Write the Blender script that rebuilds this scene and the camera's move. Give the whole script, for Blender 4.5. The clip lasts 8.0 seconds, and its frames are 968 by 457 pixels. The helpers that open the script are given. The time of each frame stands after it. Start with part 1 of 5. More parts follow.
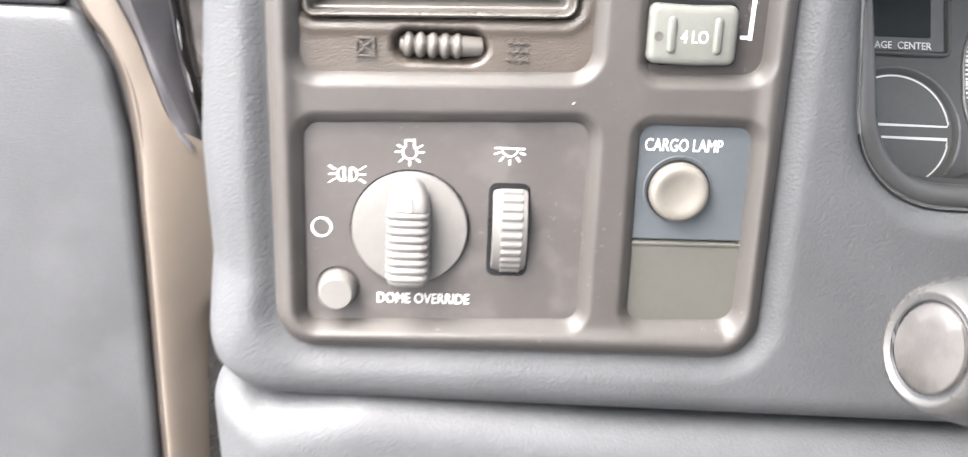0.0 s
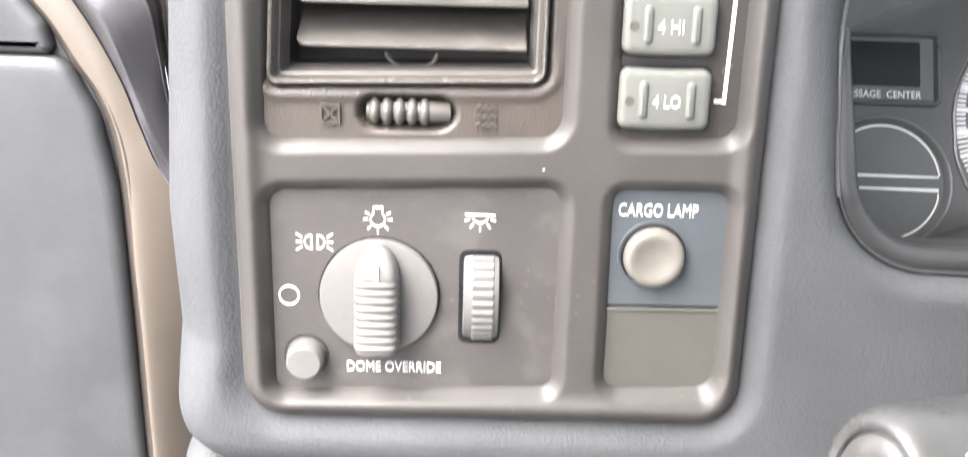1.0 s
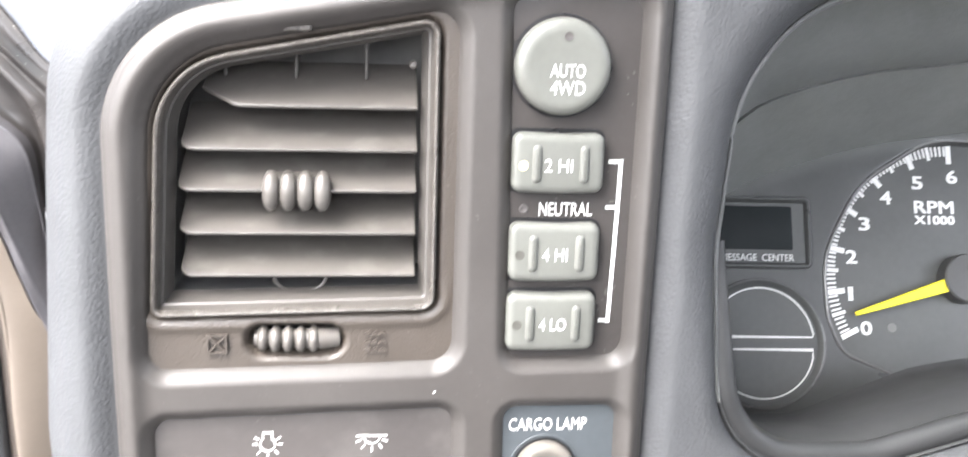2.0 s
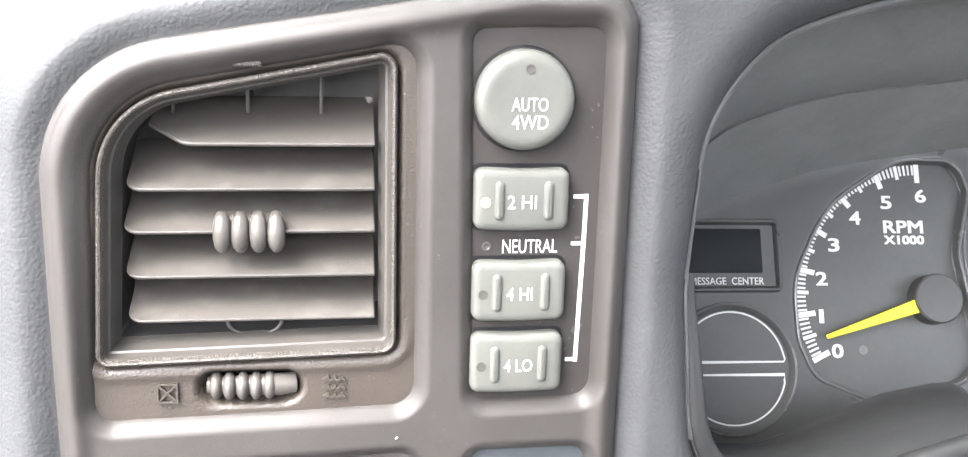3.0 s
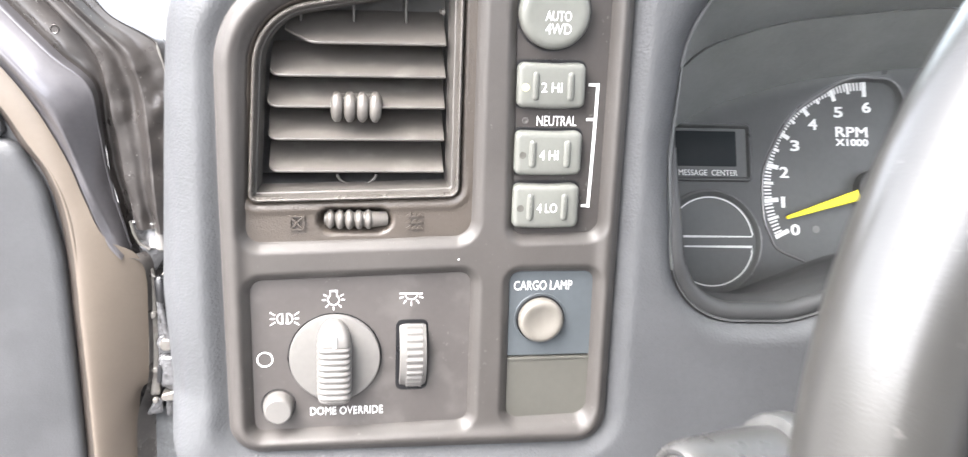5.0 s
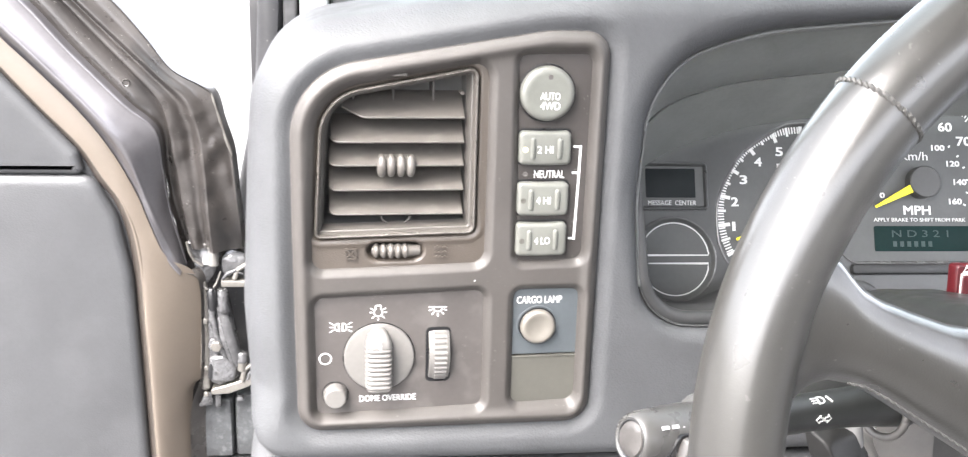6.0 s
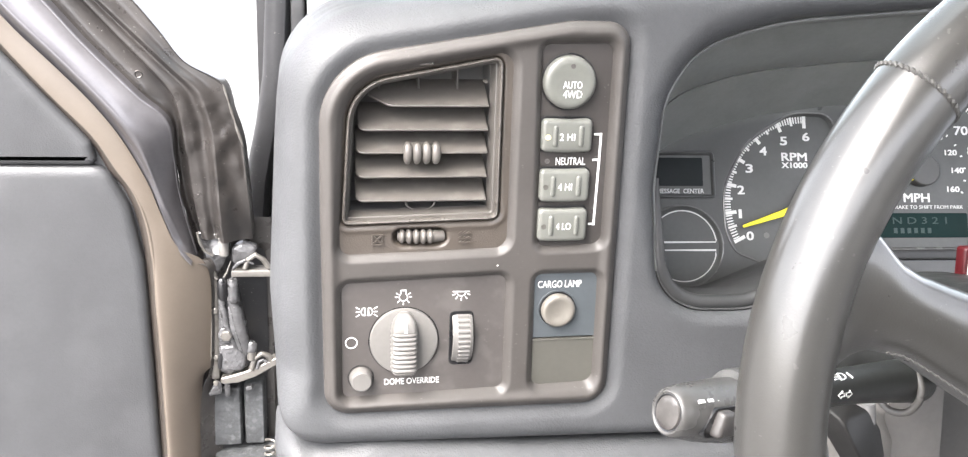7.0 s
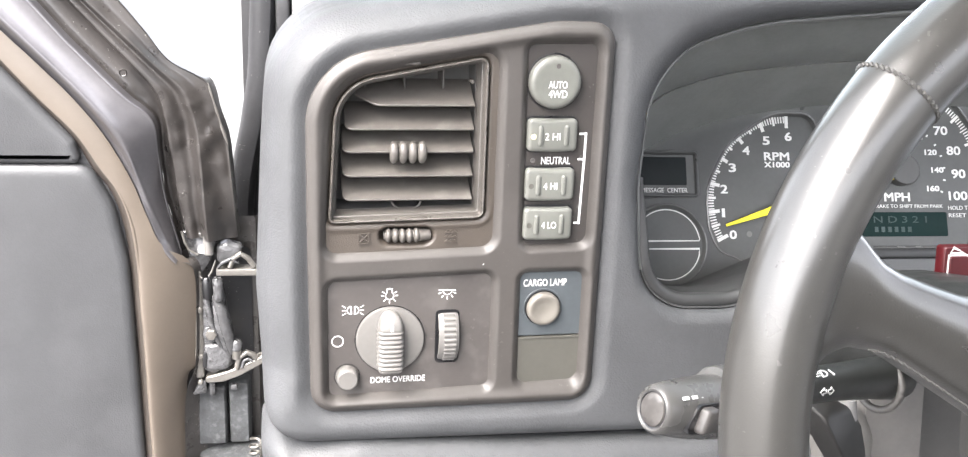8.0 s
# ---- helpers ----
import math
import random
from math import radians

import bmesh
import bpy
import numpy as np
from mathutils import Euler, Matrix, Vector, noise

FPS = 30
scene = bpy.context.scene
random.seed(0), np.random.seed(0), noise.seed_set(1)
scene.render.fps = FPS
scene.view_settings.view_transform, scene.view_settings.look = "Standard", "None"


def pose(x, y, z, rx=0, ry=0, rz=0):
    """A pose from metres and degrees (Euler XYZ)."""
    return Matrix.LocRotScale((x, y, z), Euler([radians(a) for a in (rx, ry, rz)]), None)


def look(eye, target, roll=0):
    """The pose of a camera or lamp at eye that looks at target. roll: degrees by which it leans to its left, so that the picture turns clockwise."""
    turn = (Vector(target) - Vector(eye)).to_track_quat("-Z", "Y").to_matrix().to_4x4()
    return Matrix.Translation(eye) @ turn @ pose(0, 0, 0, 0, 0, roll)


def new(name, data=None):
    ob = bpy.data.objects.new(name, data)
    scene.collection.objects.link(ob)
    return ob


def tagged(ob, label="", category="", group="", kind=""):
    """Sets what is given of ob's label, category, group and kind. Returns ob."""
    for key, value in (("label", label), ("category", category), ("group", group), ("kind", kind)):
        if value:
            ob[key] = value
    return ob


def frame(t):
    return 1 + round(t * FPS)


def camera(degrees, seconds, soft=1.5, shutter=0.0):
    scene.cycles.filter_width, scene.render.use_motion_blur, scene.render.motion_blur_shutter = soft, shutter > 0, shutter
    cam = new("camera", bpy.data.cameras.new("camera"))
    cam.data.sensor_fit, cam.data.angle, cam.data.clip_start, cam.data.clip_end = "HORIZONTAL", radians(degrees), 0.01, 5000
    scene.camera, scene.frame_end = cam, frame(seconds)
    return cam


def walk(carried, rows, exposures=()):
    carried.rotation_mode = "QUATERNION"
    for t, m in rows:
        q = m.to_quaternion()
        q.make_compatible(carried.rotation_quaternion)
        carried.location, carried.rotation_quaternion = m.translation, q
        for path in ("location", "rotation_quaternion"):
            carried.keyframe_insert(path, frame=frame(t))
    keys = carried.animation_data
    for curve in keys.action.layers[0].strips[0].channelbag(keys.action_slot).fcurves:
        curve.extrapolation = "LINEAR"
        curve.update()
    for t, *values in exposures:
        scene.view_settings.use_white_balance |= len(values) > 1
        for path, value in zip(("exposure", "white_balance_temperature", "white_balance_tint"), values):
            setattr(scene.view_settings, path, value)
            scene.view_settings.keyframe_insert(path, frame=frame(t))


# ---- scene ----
cam = camera(51.8, 8.0, soft=1.2, shutter=0.5)
PATH = [
    (0, (0.0050, -0.0104, 1.2090), (-0.0154, 1.8830, 0.5609), 2.31),
    (0.2, (0.0110, 0.0035, 1.2093), (0.0045, 1.8902, 0.5661), 1.78),
    (0.5, (0.022, 0.005, 1.211), (-0.021, 1.901, 0.578), 1.0),
    (0.8, (0.0185, 0.0096, 1.2131), (-0.0278, 1.9052, 0.5866), 1.79),
    (1, (0.02, 0.003, 1.223), (-0.03, 1.908, 0.614), 1.7),
    (1.3, (0.0194, 0.0044, 1.2427), (-0.0042, 1.9170, 0.6583), 2.05),
    (1.5, (0.019, 0.007, 1.257), (0.04, 1.923, 0.684), 2.2),
    (1.8, (0.0196, 0.0126, 1.2752), (0.1357, 1.9350, 0.7400), 2.34),
    (2, (0.021, 0.017, 1.284), (0.174, 1.943, 0.769), 2.2),
    (2.2, (0.02, 0.024, 1.29), (0.211, 1.947, 0.776), 2.4),
    (3.5, (0.027, 0.032, 1.292), (0.241, 1.957, 0.793), 1.8),
    (4, (0.026, 0.031, 1.291), (0.239, 1.955, 0.787), 1.8),
    (4.2, (0.0254, 0.0287, 1.2889), (0.2370, 1.9394, 0.7826), 1.89),
    (4.4, (0.0197, 0.0172, 1.2789), (0.2238, 1.9238, 0.7528), 1.99),
    (4.5, (0.014, 0.004, 1.276), (0.223, 1.916, 0.728), 2.2),
    (4.7, (0.003, -0.039, 1.278), (0.206, 1.865, 0.698), 2.3),
    (5.8, (-0.019, -0.209, 1.34), (0.202, 1.687, 0.745), 2.1),
    (6, (-0.032, -0.227, 1.349), (0.195, 1.669, 0.754), 2.1),
    (6.2, (-0.0444, -0.2389, 1.3535), (0.1890, 1.6618, 0.7641), 2.11),
    (6.5, (-0.057, -0.243, 1.351), (0.185, 1.651, 0.757), 2.1),
    (7, (-0.062, -0.239, 1.346), (0.211, 1.649, 0.746), 2.3),
    (7.5, (-0.063, -0.241, 1.348), (0.228, 1.644, 0.747), 2.6),
    (8, (-0.064, -0.242, 1.347), (0.242, 1.641, 0.746), 2.6),
]
walk(cam, [(t, look(eye, target, roll)) for t, eye, target, roll in PATH],
     exposures=[(t, stops, kelvin, 11) for t, stops, kelvin in ((0, 3.83, 6600), (0.5, 3.71, 6590), (1, 3.74, 6560), (1.5, 3.79, 6510), (2, 3.84, 6450), (3.5, 3.85, 6480), (4.5, 3.8, 6480), (6, 3.79, 6610), (7, 3.54, 6640), (8, 3.52, 6640))])

# ---- light: bright overcast day, open door on the left ----
world = bpy.data.worlds.new("world")
scene.world = world
world.use_nodes = True
wn = world.node_tree
sky = wn.nodes.new("ShaderNodeTexSky")
sky.sky_type = "NISHITA"
sky.sun_disc = False
sky.sun_elevation = radians(56.8)
sky.sun_rotation = radians(-138)
sky.air_density = 0.6
sky.dust_density = 4.0
haze = wn.nodes.new("ShaderNodeHueSaturation")
haze.inputs["Saturation"].default_value = 0.30
wn.links.new(sky.outputs[0], haze.inputs["Color"])
wn.links.new(haze.outputs[0], wn.nodes["Background"].inputs[0])
wn.nodes["Background"].inputs[1].default_value = 0.15
sun_data = bpy.data.lights.new("sun", "SUN")
sun_data.energy = 0.9
sun_data.angle = radians(60)
sun_data.color = (1.0, 0.97, 0.93)
sun = new("sun", sun_data)
sun.matrix_world = look((-1.7, -1.6, 5.0), (0.0, 0.3, 1.1))


# ---- materials ----
def mat(name, base, rough=0.5, metal=0.0, var=0.08, grain=0.0, grain_scale=700.0, fine=0.0, fine_scale=2500.0,
        stain=None, stain_amount=0.0, stain_scale=14.0, coat=0.0, coat_rough=0.15, spec=0.5, rough_var=0.08, speck=0.0, lump=0.0, lump_scale=90.0):
    m = bpy.data.materials.new(name)
    m.use_nodes = True
    t = m.node_tree
    b = t.nodes["Principled BSDF"]
    co = t.nodes.new("ShaderNodeTexCoord").outputs["Object"]

    def noise_tex(scale, detail=3.0):
        n = t.nodes.new("ShaderNodeTexNoise")
        n.inputs["Scale"].default_value = scale
        n.inputs["Detail"].default_value = detail
        t.links.new(co, n.inputs["Vector"])
        return n.outputs["Fac"]

    def ramp(fac, lo, hi, a, c):
        n = t.nodes.new("ShaderNodeMapRange")
        n.interpolation_type = "SMOOTHSTEP"
        for i, x in zip((1, 2, 3, 4), (lo, hi, a, c)):
            n.inputs[i].default_value = x
        t.links.new(fac, n.inputs[0])
        return n.outputs[0]

    def times(a, c):
        n = t.nodes.new("ShaderNodeMath")
        n.operation = "MULTIPLY"
        t.links.new(a, n.inputs[0])
        t.links.new(c, n.inputs[1])
        return n.outputs[0]

    coarse, small = noise_tex(23.0), noise_tex(310.0, 4.0)
    shade = times(ramp(coarse, 0.15, 0.85, 1 - 1.4 * var, 1 + 1.4 * var), ramp(small, 0.15, 0.85, 1 - var * 0.6, 1 + var * 0.6))
    mix = t.nodes.new("ShaderNodeMix")
    mix.data_type, mix.blend_type = "RGBA", "MULTIPLY"
    mix.inputs["Factor"].default_value = 1.0
    mix.inputs[6].default_value = (*base, 1)
    t.links.new(shade, mix.inputs[7])
    colour = mix.outputs[2]
    if stain_amount:
        s = t.nodes.new("ShaderNodeMix")
        s.data_type = "RGBA"
        t.links.new(ramp(noise_tex(stain_scale, 6.0), 0.5, 0.68, 0.0, stain_amount), s.inputs["Factor"])
        t.links.new(colour, s.inputs[6])
        s.inputs[7].default_value = (*stain, 1)
        colour = s.outputs[2]
    # pale flecks in the colour; on vent rim and fascia they paint grain glints
    if speck:
        s = t.nodes.new("ShaderNodeMix")
        s.data_type = "RGBA"
        spots = times(ramp(noise_tex(480.0, 1.0), 0.72, 0.75, 0.0, 1.0), ramp(noise_tex(45.0, 2.0), 0.48, 0.6, 0.0, speck))
        t.links.new(spots, s.inputs["Factor"])
        t.links.new(colour, s.inputs[6])
        s.inputs[7].default_value = (0.30, 0.29, 0.27, 1)
        colour = s.outputs[2]
    t.links.new(colour, b.inputs["Base Color"])
    t.links.new(ramp(noise_tex(60.0, 4.0), 0.15, 0.85, max(0.02, rough - rough_var), min(1, rough + rough_var)), b.inputs["Roughness"])
    b.inputs["Metallic"].default_value = metal
    b.inputs["Specular IOR Level"].default_value = spec
    b.inputs["Coat Weight"].default_value = coat
    b.inputs["Coat Roughness"].default_value = coat_rough
    normal = None
    if grain:
        warp = t.nodes.new("ShaderNodeTexNoise")
        warp.inputs["Scale"].default_value = grain_scale * 0.45
        t.links.new(co, warp.inputs["Vector"])
        add = t.nodes.new("ShaderNodeVectorMath")
        add.operation = "MULTIPLY_ADD"
        t.links.new(warp.outputs["Color"], add.inputs[0])
        add.inputs[1].default_value = (0.0016, 0.0016, 0.0016)
        t.links.new(co, add.inputs[2])
        v = t.nodes.new("ShaderNodeTexVoronoi")
        v.feature = "SMOOTH_F1"
        v.inputs["Scale"].default_value = grain_scale
        v.inputs["Smoothness"].default_value = 0.4
        t.links.new(add.outputs[0], v.inputs["Vector"])
        bump = t.nodes.new("ShaderNodeBump")
        bump.invert = True
        bump.inputs["Strength"].default_value = grain
        bump.inputs["Distance"].default_value = 0.0006
        t.links.new(v.outputs["Distance"], bump.inputs["Height"])
        normal = bump.outputs[0]
    if fine:
        bump = t.nodes.new("ShaderNodeBump")
        bump.inputs["Strength"].default_value = fine
        bump.inputs["Distance"].default_value = 0.0003
        t.links.new(noise_tex(fine_scale, 2.0), bump.inputs["Height"])
        if normal:
            t.links.new(normal, bump.inputs["Normal"])
        normal = bump.outputs[0]
    if lump:
        bump = t.nodes.new("ShaderNodeBump")
        bump.inputs["Strength"].default_value = lump
        bump.inputs["Distance"].default_value = 0.004
        t.links.new(noise_tex(lump_scale, 3.0), bump.inputs["Height"])
        if normal:
            t.links.new(normal, bump.inputs["Normal"])
        normal = bump.outputs[0]
    if normal:
        t.links.new(normal, b.inputs["Normal"])
    return m


PAD = mat("slate_vinyl", (0.0575, 0.0592, 0.0620), 0.54, spec=0.30, grain=0.32, grain_scale=740, fine=0.12)
LOWER = mat("lower_vinyl", (0.060, 0.0618, 0.0645), 0.52, spec=0.30, grain=0.32, grain_scale=740, fine=0.12)
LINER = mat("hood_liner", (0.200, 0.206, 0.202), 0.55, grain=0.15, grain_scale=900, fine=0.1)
# darker copy of the liner; shade behind the hood step put into colour
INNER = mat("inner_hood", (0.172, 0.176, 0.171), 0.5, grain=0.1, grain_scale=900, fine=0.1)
BEZEL = mat("bezel_plastic", (0.0495, 0.0452, 0.0422), 0.44, spec=0.4, fine=0.30, fine_scale=2600, speck=0.12)
PLATE = mat("switch_plate", (0.057, 0.0515, 0.049), 0.42, speck=0.10, fine=0.22, fine_scale=3200, stain=(0.16, 0.15, 0.14), stain_amount=0.15, stain_scale=60)
FASCIA = mat("vent_fascia", (0.051, 0.0425, 0.0355), 0.36, grain=0.22, grain_scale=1150, fine=0.5, fine_scale=1700, speck=0.10)
RIM = mat("vent_rim", (0.060, 0.054, 0.048), 0.30, grain=0.55, grain_scale=1500, fine=0.6, fine_scale=1500, speck=0.2)
VENT = mat("vent_plastic", (0.079, 0.0725, 0.066), 0.36, fine=0.35, fine_scale=2200, stain=(0.25, 0.24, 0.22), stain_amount=0.12, stain_scale=90)
WALL = mat("vent_wall", (0.062, 0.057, 0.052), 0.4, fine=0.3, fine_scale=2200)
DARK = mat("dark_duct", (0.17, 0.168, 0.165), 0.9)
DARK.node_tree.nodes["Principled BSDF"].inputs["Specular IOR Level"].default_value = 0.15
GLOSS = mat("smoked_plate", (0.044, 0.040, 0.038), 0.22, fine=0.08, speck=0.15)
BLUE = mat("blue_grey_plate", (0.056, 0.064, 0.070), 0.42, fine=0.2, fine_scale=3000)
OLIVE = mat("olive_blank", (0.063, 0.061, 0.053), 0.48, fine=0.2, fine_scale=3000)
KNOB = mat("light_grey_plastic", (0.120, 0.115, 0.109), 0.38, fine=0.25, fine_scale=2600)
BUTTON = mat("button_grey", (0.106, 0.108, 0.097), 0.40, fine=0.35, fine_scale=2400)
WHITE = mat("white_ink", (0.64, 0.64, 0.63), 0.5, var=0.03)
FACE = mat("gauge_face", (0.072, 0.0745, 0.073), 0.5, fine=0.1)
TRIM = mat("cluster_trim", (0.056, 0.0575, 0.0565), 0.33, fine=0.2, fine_scale=2600)
GAUGERIM = mat("gauge_rim", (0.12, 0.12, 0.12), 0.25, fine=0.1)
HUB = mat("needle_hub", (0.052, 0.052, 0.050), 0.4, fine=0.2)
SCREEN = mat("dark_screen", (0.012, 0.015, 0.016), 0.5, spec=0.15)
TEAL = mat("dark_teal_display", (0.007, 0.020, 0.019), 0.5)
TEAL.node_tree.nodes["Principled BSDF"].inputs["Specular IOR Level"].default_value = 0.1
YELLOW = mat("yellow_needle", (0.85, 0.72, 0.03), 0.45, var=0.03)
LEATHER = mat("worn_leather", (0.031, 0.030, 0.0275), 0.30, fine=0.22, fine_scale=1300, coat=0.9, coat_rough=0.20, rough_var=0.04, lump=0.035, lump_scale=50, speck=0.12)
THREAD = mat("thread", (0.060, 0.058, 0.054), 0.5)
STALK = mat("stalk_plastic", (0.052, 0.051, 0.049), 0.27, fine=0.25, fine_scale=2500, rough_var=0.1)
STALKDARK = mat("stalk_dark", (0.021, 0.022, 0.021), 0.42, fine=0.2)
WEDGE = mat("lever_plastic", (0.016, 0.0155, 0.015), 0.45, spec=0.25, fine=0.2)
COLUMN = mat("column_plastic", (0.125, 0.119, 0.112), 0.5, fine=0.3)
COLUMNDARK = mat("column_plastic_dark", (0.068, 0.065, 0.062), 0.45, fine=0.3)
# door paint darkened to carry the shade of the trim gap
GAPSHADE = mat("shaded_paint", (0.046, 0.039, 0.034), 0.4, var=0.08)
CREAM = mat("cream_plastic", (0.120, 0.111, 0.097), 0.38, fine=0.25, fine_scale=2600)
# paler than the liner: the lip's highlight put into the colour
LIPGLINT = mat("lip_highlight", (0.125, 0.128, 0.128), 0.35)
SURROUND = mat("gauge_surround", (0.028, 0.0285, 0.029), 0.5, fine=0.2)
COLLAR = mat("worn_collar", (0.050, 0.050, 0.048), 0.4, var=0.3, stain=(0.03, 0.03, 0.03), stain_amount=0.6, stain_scale=300)
CAP = mat("worn_cap", (0.040, 0.037, 0.035), 0.38, fine=0.2, stain=(0.085, 0.080, 0.076), stain_amount=0.4, stain_scale=120)
TROUGH = mat("gauge_trough", (0.055, 0.056, 0.056), 0.5, fine=0.2)
RED = mat("red_plastic", (0.060, 0.005, 0.007), 0.35)
DOORPAD = mat("door_vinyl", (0.043, 0.0441, 0.0466), 0.45, grain=0.25, grain_scale=700, stain=(0.10, 0.10, 0.105), stain_amount=0.13, stain_scale=18)
TAN = mat("pewter_paint", (0.098, 0.081, 0.066), 0.36, var=0.05, spec=0.6, rough_var=0.03)
SILVER = mat("grey_frame_paint", (0.132, 0.127, 0.135), 0.34, metal=0.65, var=0.08, coat=0.8, coat_rough=0.14)
CHANNEL = mat("brown_channel", (0.040, 0.036, 0.034), 0.32, metal=0.3, var=0.2, coat=0.35, stain=(0.020, 0.019, 0.019), stain_amount=0.8, stain_scale=17, speck=0.6, lump=0.05, lump_scale=70)
JAMB = mat("dirty_jamb", (0.050, 0.046, 0.044), 0.30, var=0.2, coat=0.1, speck=0.7, stain=(0.075, 0.070, 0.065), stain_amount=0.5, stain_scale=38, lump=0.16, lump_scale=60)
GRIME = mat("grimy_steel", (0.084, 0.084, 0.087), 0.24, lump=0.5, lump_scale=160, metal=0.25, var=0.35, stain=(0.018, 0.018, 0.018), stain_amount=0.75, stain_scale=110, coat=0.3, speck=0.6, fine=0.3, fine_scale=900)
GRIME2 = mat("dark_grimy_steel", (0.060, 0.060, 0.062), 0.24, lump=0.4, lump_scale=160, metal=0.2, var=0.3, coat=0.3, speck=0.6, fine=0.3, fine_scale=900)
DUST = mat("dusty_black", (0.034, 0.036, 0.038), 0.7, var=0.35, stain=(0.10, 0.105, 0.107), stain_amount=0.5, stain_scale=150, lump=0.4, lump_scale=120)
# near black: grease on the hinge barrel, painted shade in gaps, slots and holes
SHADEGREASE = mat("gap_shade_and_grease", (0.009, 0.009, 0.010), 0.3, var=0.2, coat=0.2)
STEEL = mat("worn_steel", (0.16, 0.152, 0.140), 0.35, metal=0.5, var=0.15, stain=(0.10, 0.09, 0.08), stain_amount=0.7, stain_scale=90)
PILLAR = mat("pillar_paint", (0.028, 0.028, 0.030), 0.4, var=0.15, coat=0.1, speck=0.5)
RUBBER = mat("black_rubber", (0.034, 0.034, 0.036), 0.45, var=0.1, stain=(0.10, 0.10, 0.10), stain_amount=0.3, stain_scale=40)
CLOTH = mat("headliner", (0.36, 0.36, 0.355), 0.9)
CABIN = mat("cabin_panel", (0.20, 0.203, 0.206), 0.6)
CARPET = mat("floor_carpet", (0.07, 0.07, 0.072), 0.95, var=0.2)
ASPHALT = mat("asphalt", (0.10, 0.10, 0.10), 0.9, fine=0.5, fine_scale=200)
GLASSY = bpy.data.materials.new("amber_lamp")
GLASSY.use_nodes = True
GLASSY.node_tree.nodes["Principled BSDF"].inputs["Base Color"].default_value = (0.55, 0.50, 0.25, 1)
GLASSY.node_tree.nodes["Principled BSDF"].inputs["Emission Color"].default_value = (1.0, 0.72, 0.25, 1)
GLASSY.node_tree.nodes["Principled BSDF"].inputs["Emission Strength"].default_value = 0.06


# ---- building helpers ----
def basis(o, u, v):
    u = Vector(u).normalized()
    v = (Vector(v) - u * u.dot(Vector(v))).normalized()
    w = u.cross(v)
    return Matrix(((u.x, v.x, w.x, o[0]), (u.y, v.y, w.y, o[1]), (u.z, v.z, w.z, o[2]), (0, 0, 0, 1)))


MM = Matrix.Diagonal((0.001, 0.001, 0.001, 1))
P = basis((0, 0.345, 1.15), (1, 0.05, 0), (0, 0.03, 1)) @ MM            # switch panel, mm
Q = basis((0.23, 0.488, 1.099), (1, 0, 0), (0, 0.46, 1)) @ MM           # gauge plane, mm
S = basis((0.2827, 0.0663, 1.1726), (1, 0, 0), (0, math.sin(0.1755), math.cos(0.1755))) @ MM  # wheel plane, mm
D = basis((-0.28, 0.636, 1.125), (1, 0, 0), (0, 0, 1)) @ MM          # open door's inner plane, mm
I4 = Matrix.Identity(4)


def thing(name, at, label, category, group="", kind=""):
    ob = new(name)
    ob.empty_display_size = 0.02
    ob.matrix_world = Matrix.Translation(at)
    return tagged(ob, label, category, group, kind)


def root(ob):
    while ob.parent:
        ob = ob.parent
    return ob


def mesh_of(name, bm, material, m=I4, smooth=True, angle=40):
    bmesh.ops.remove_doubles(bm, verts=bm.verts, dist=1e-6)
    bmesh.ops.recalc_face_normals(bm, faces=bm.faces)
    bm.transform(m)
    me = bpy.data.meshes.new(name)
    bm.to_mesh(me)
    bm.free()
    me.materials.append(material)
    if smooth:
        me.shade_smooth()
        me.set_sharp_from_angle(angle=radians(angle))
    return me


def part(name, bm, material, parent, label="", m=I4, smooth=True, angle=40):
    ob = new(name, mesh_of(name, bm, material, m, smooth, angle))
    ob.parent = parent
    inv = Matrix.Translation(-root(parent).location)
    ob.matrix_parent_inverse = inv if parent.type == "EMPTY" else I4
    return tagged(ob, label)


def solid(name, bm, material, label, category, kind="", m=I4, smooth=True, angle=40, group=""):
    return tagged(new(name, mesh_of(name, bm, material, m, smooth, angle)), label, category, group, kind)


def at(m, u, v, w=0):
    return m @ Vector((u, v, w))


def rounded(pts, n=7):
    """A polygon with filleted corners, from (u, v, radius), counter-clockwise."""
    out = []
    k = len(pts)
    for i in range(k):
        p = Vector(pts[i][:2])
        a = (Vector(pts[i - 1][:2]) - p).normalized()
        b = (Vector(pts[(i + 1) % k][:2]) - p).normalized()
        r = pts[i][2]
        half = a.angle(b) / 2
        if r <= 0 or half > 1.55:
            out.append(tuple(p))
            continue
        c = p + (a + b).normalized() * (r / math.sin(half))
        s, e = p + a * (r / math.tan(half)) - c, p + b * (r / math.tan(half)) - c
        a0 = math.atan2(s.y, s.x)
        turn = (math.atan2(e.y, e.x) - a0 + math.pi) % (2 * math.pi) - math.pi
        for j in range(n + 1):
            x = a0 + turn * j / n
            out.append((c.x + r * math.cos(x), c.y + r * math.sin(x)))
    return out


def rect(u0, v0, u1, v1, r, n=5):
    return rounded([(u0, v0, r), (u1, v0, r), (u1, v1, r), (u0, v1, r)], n)


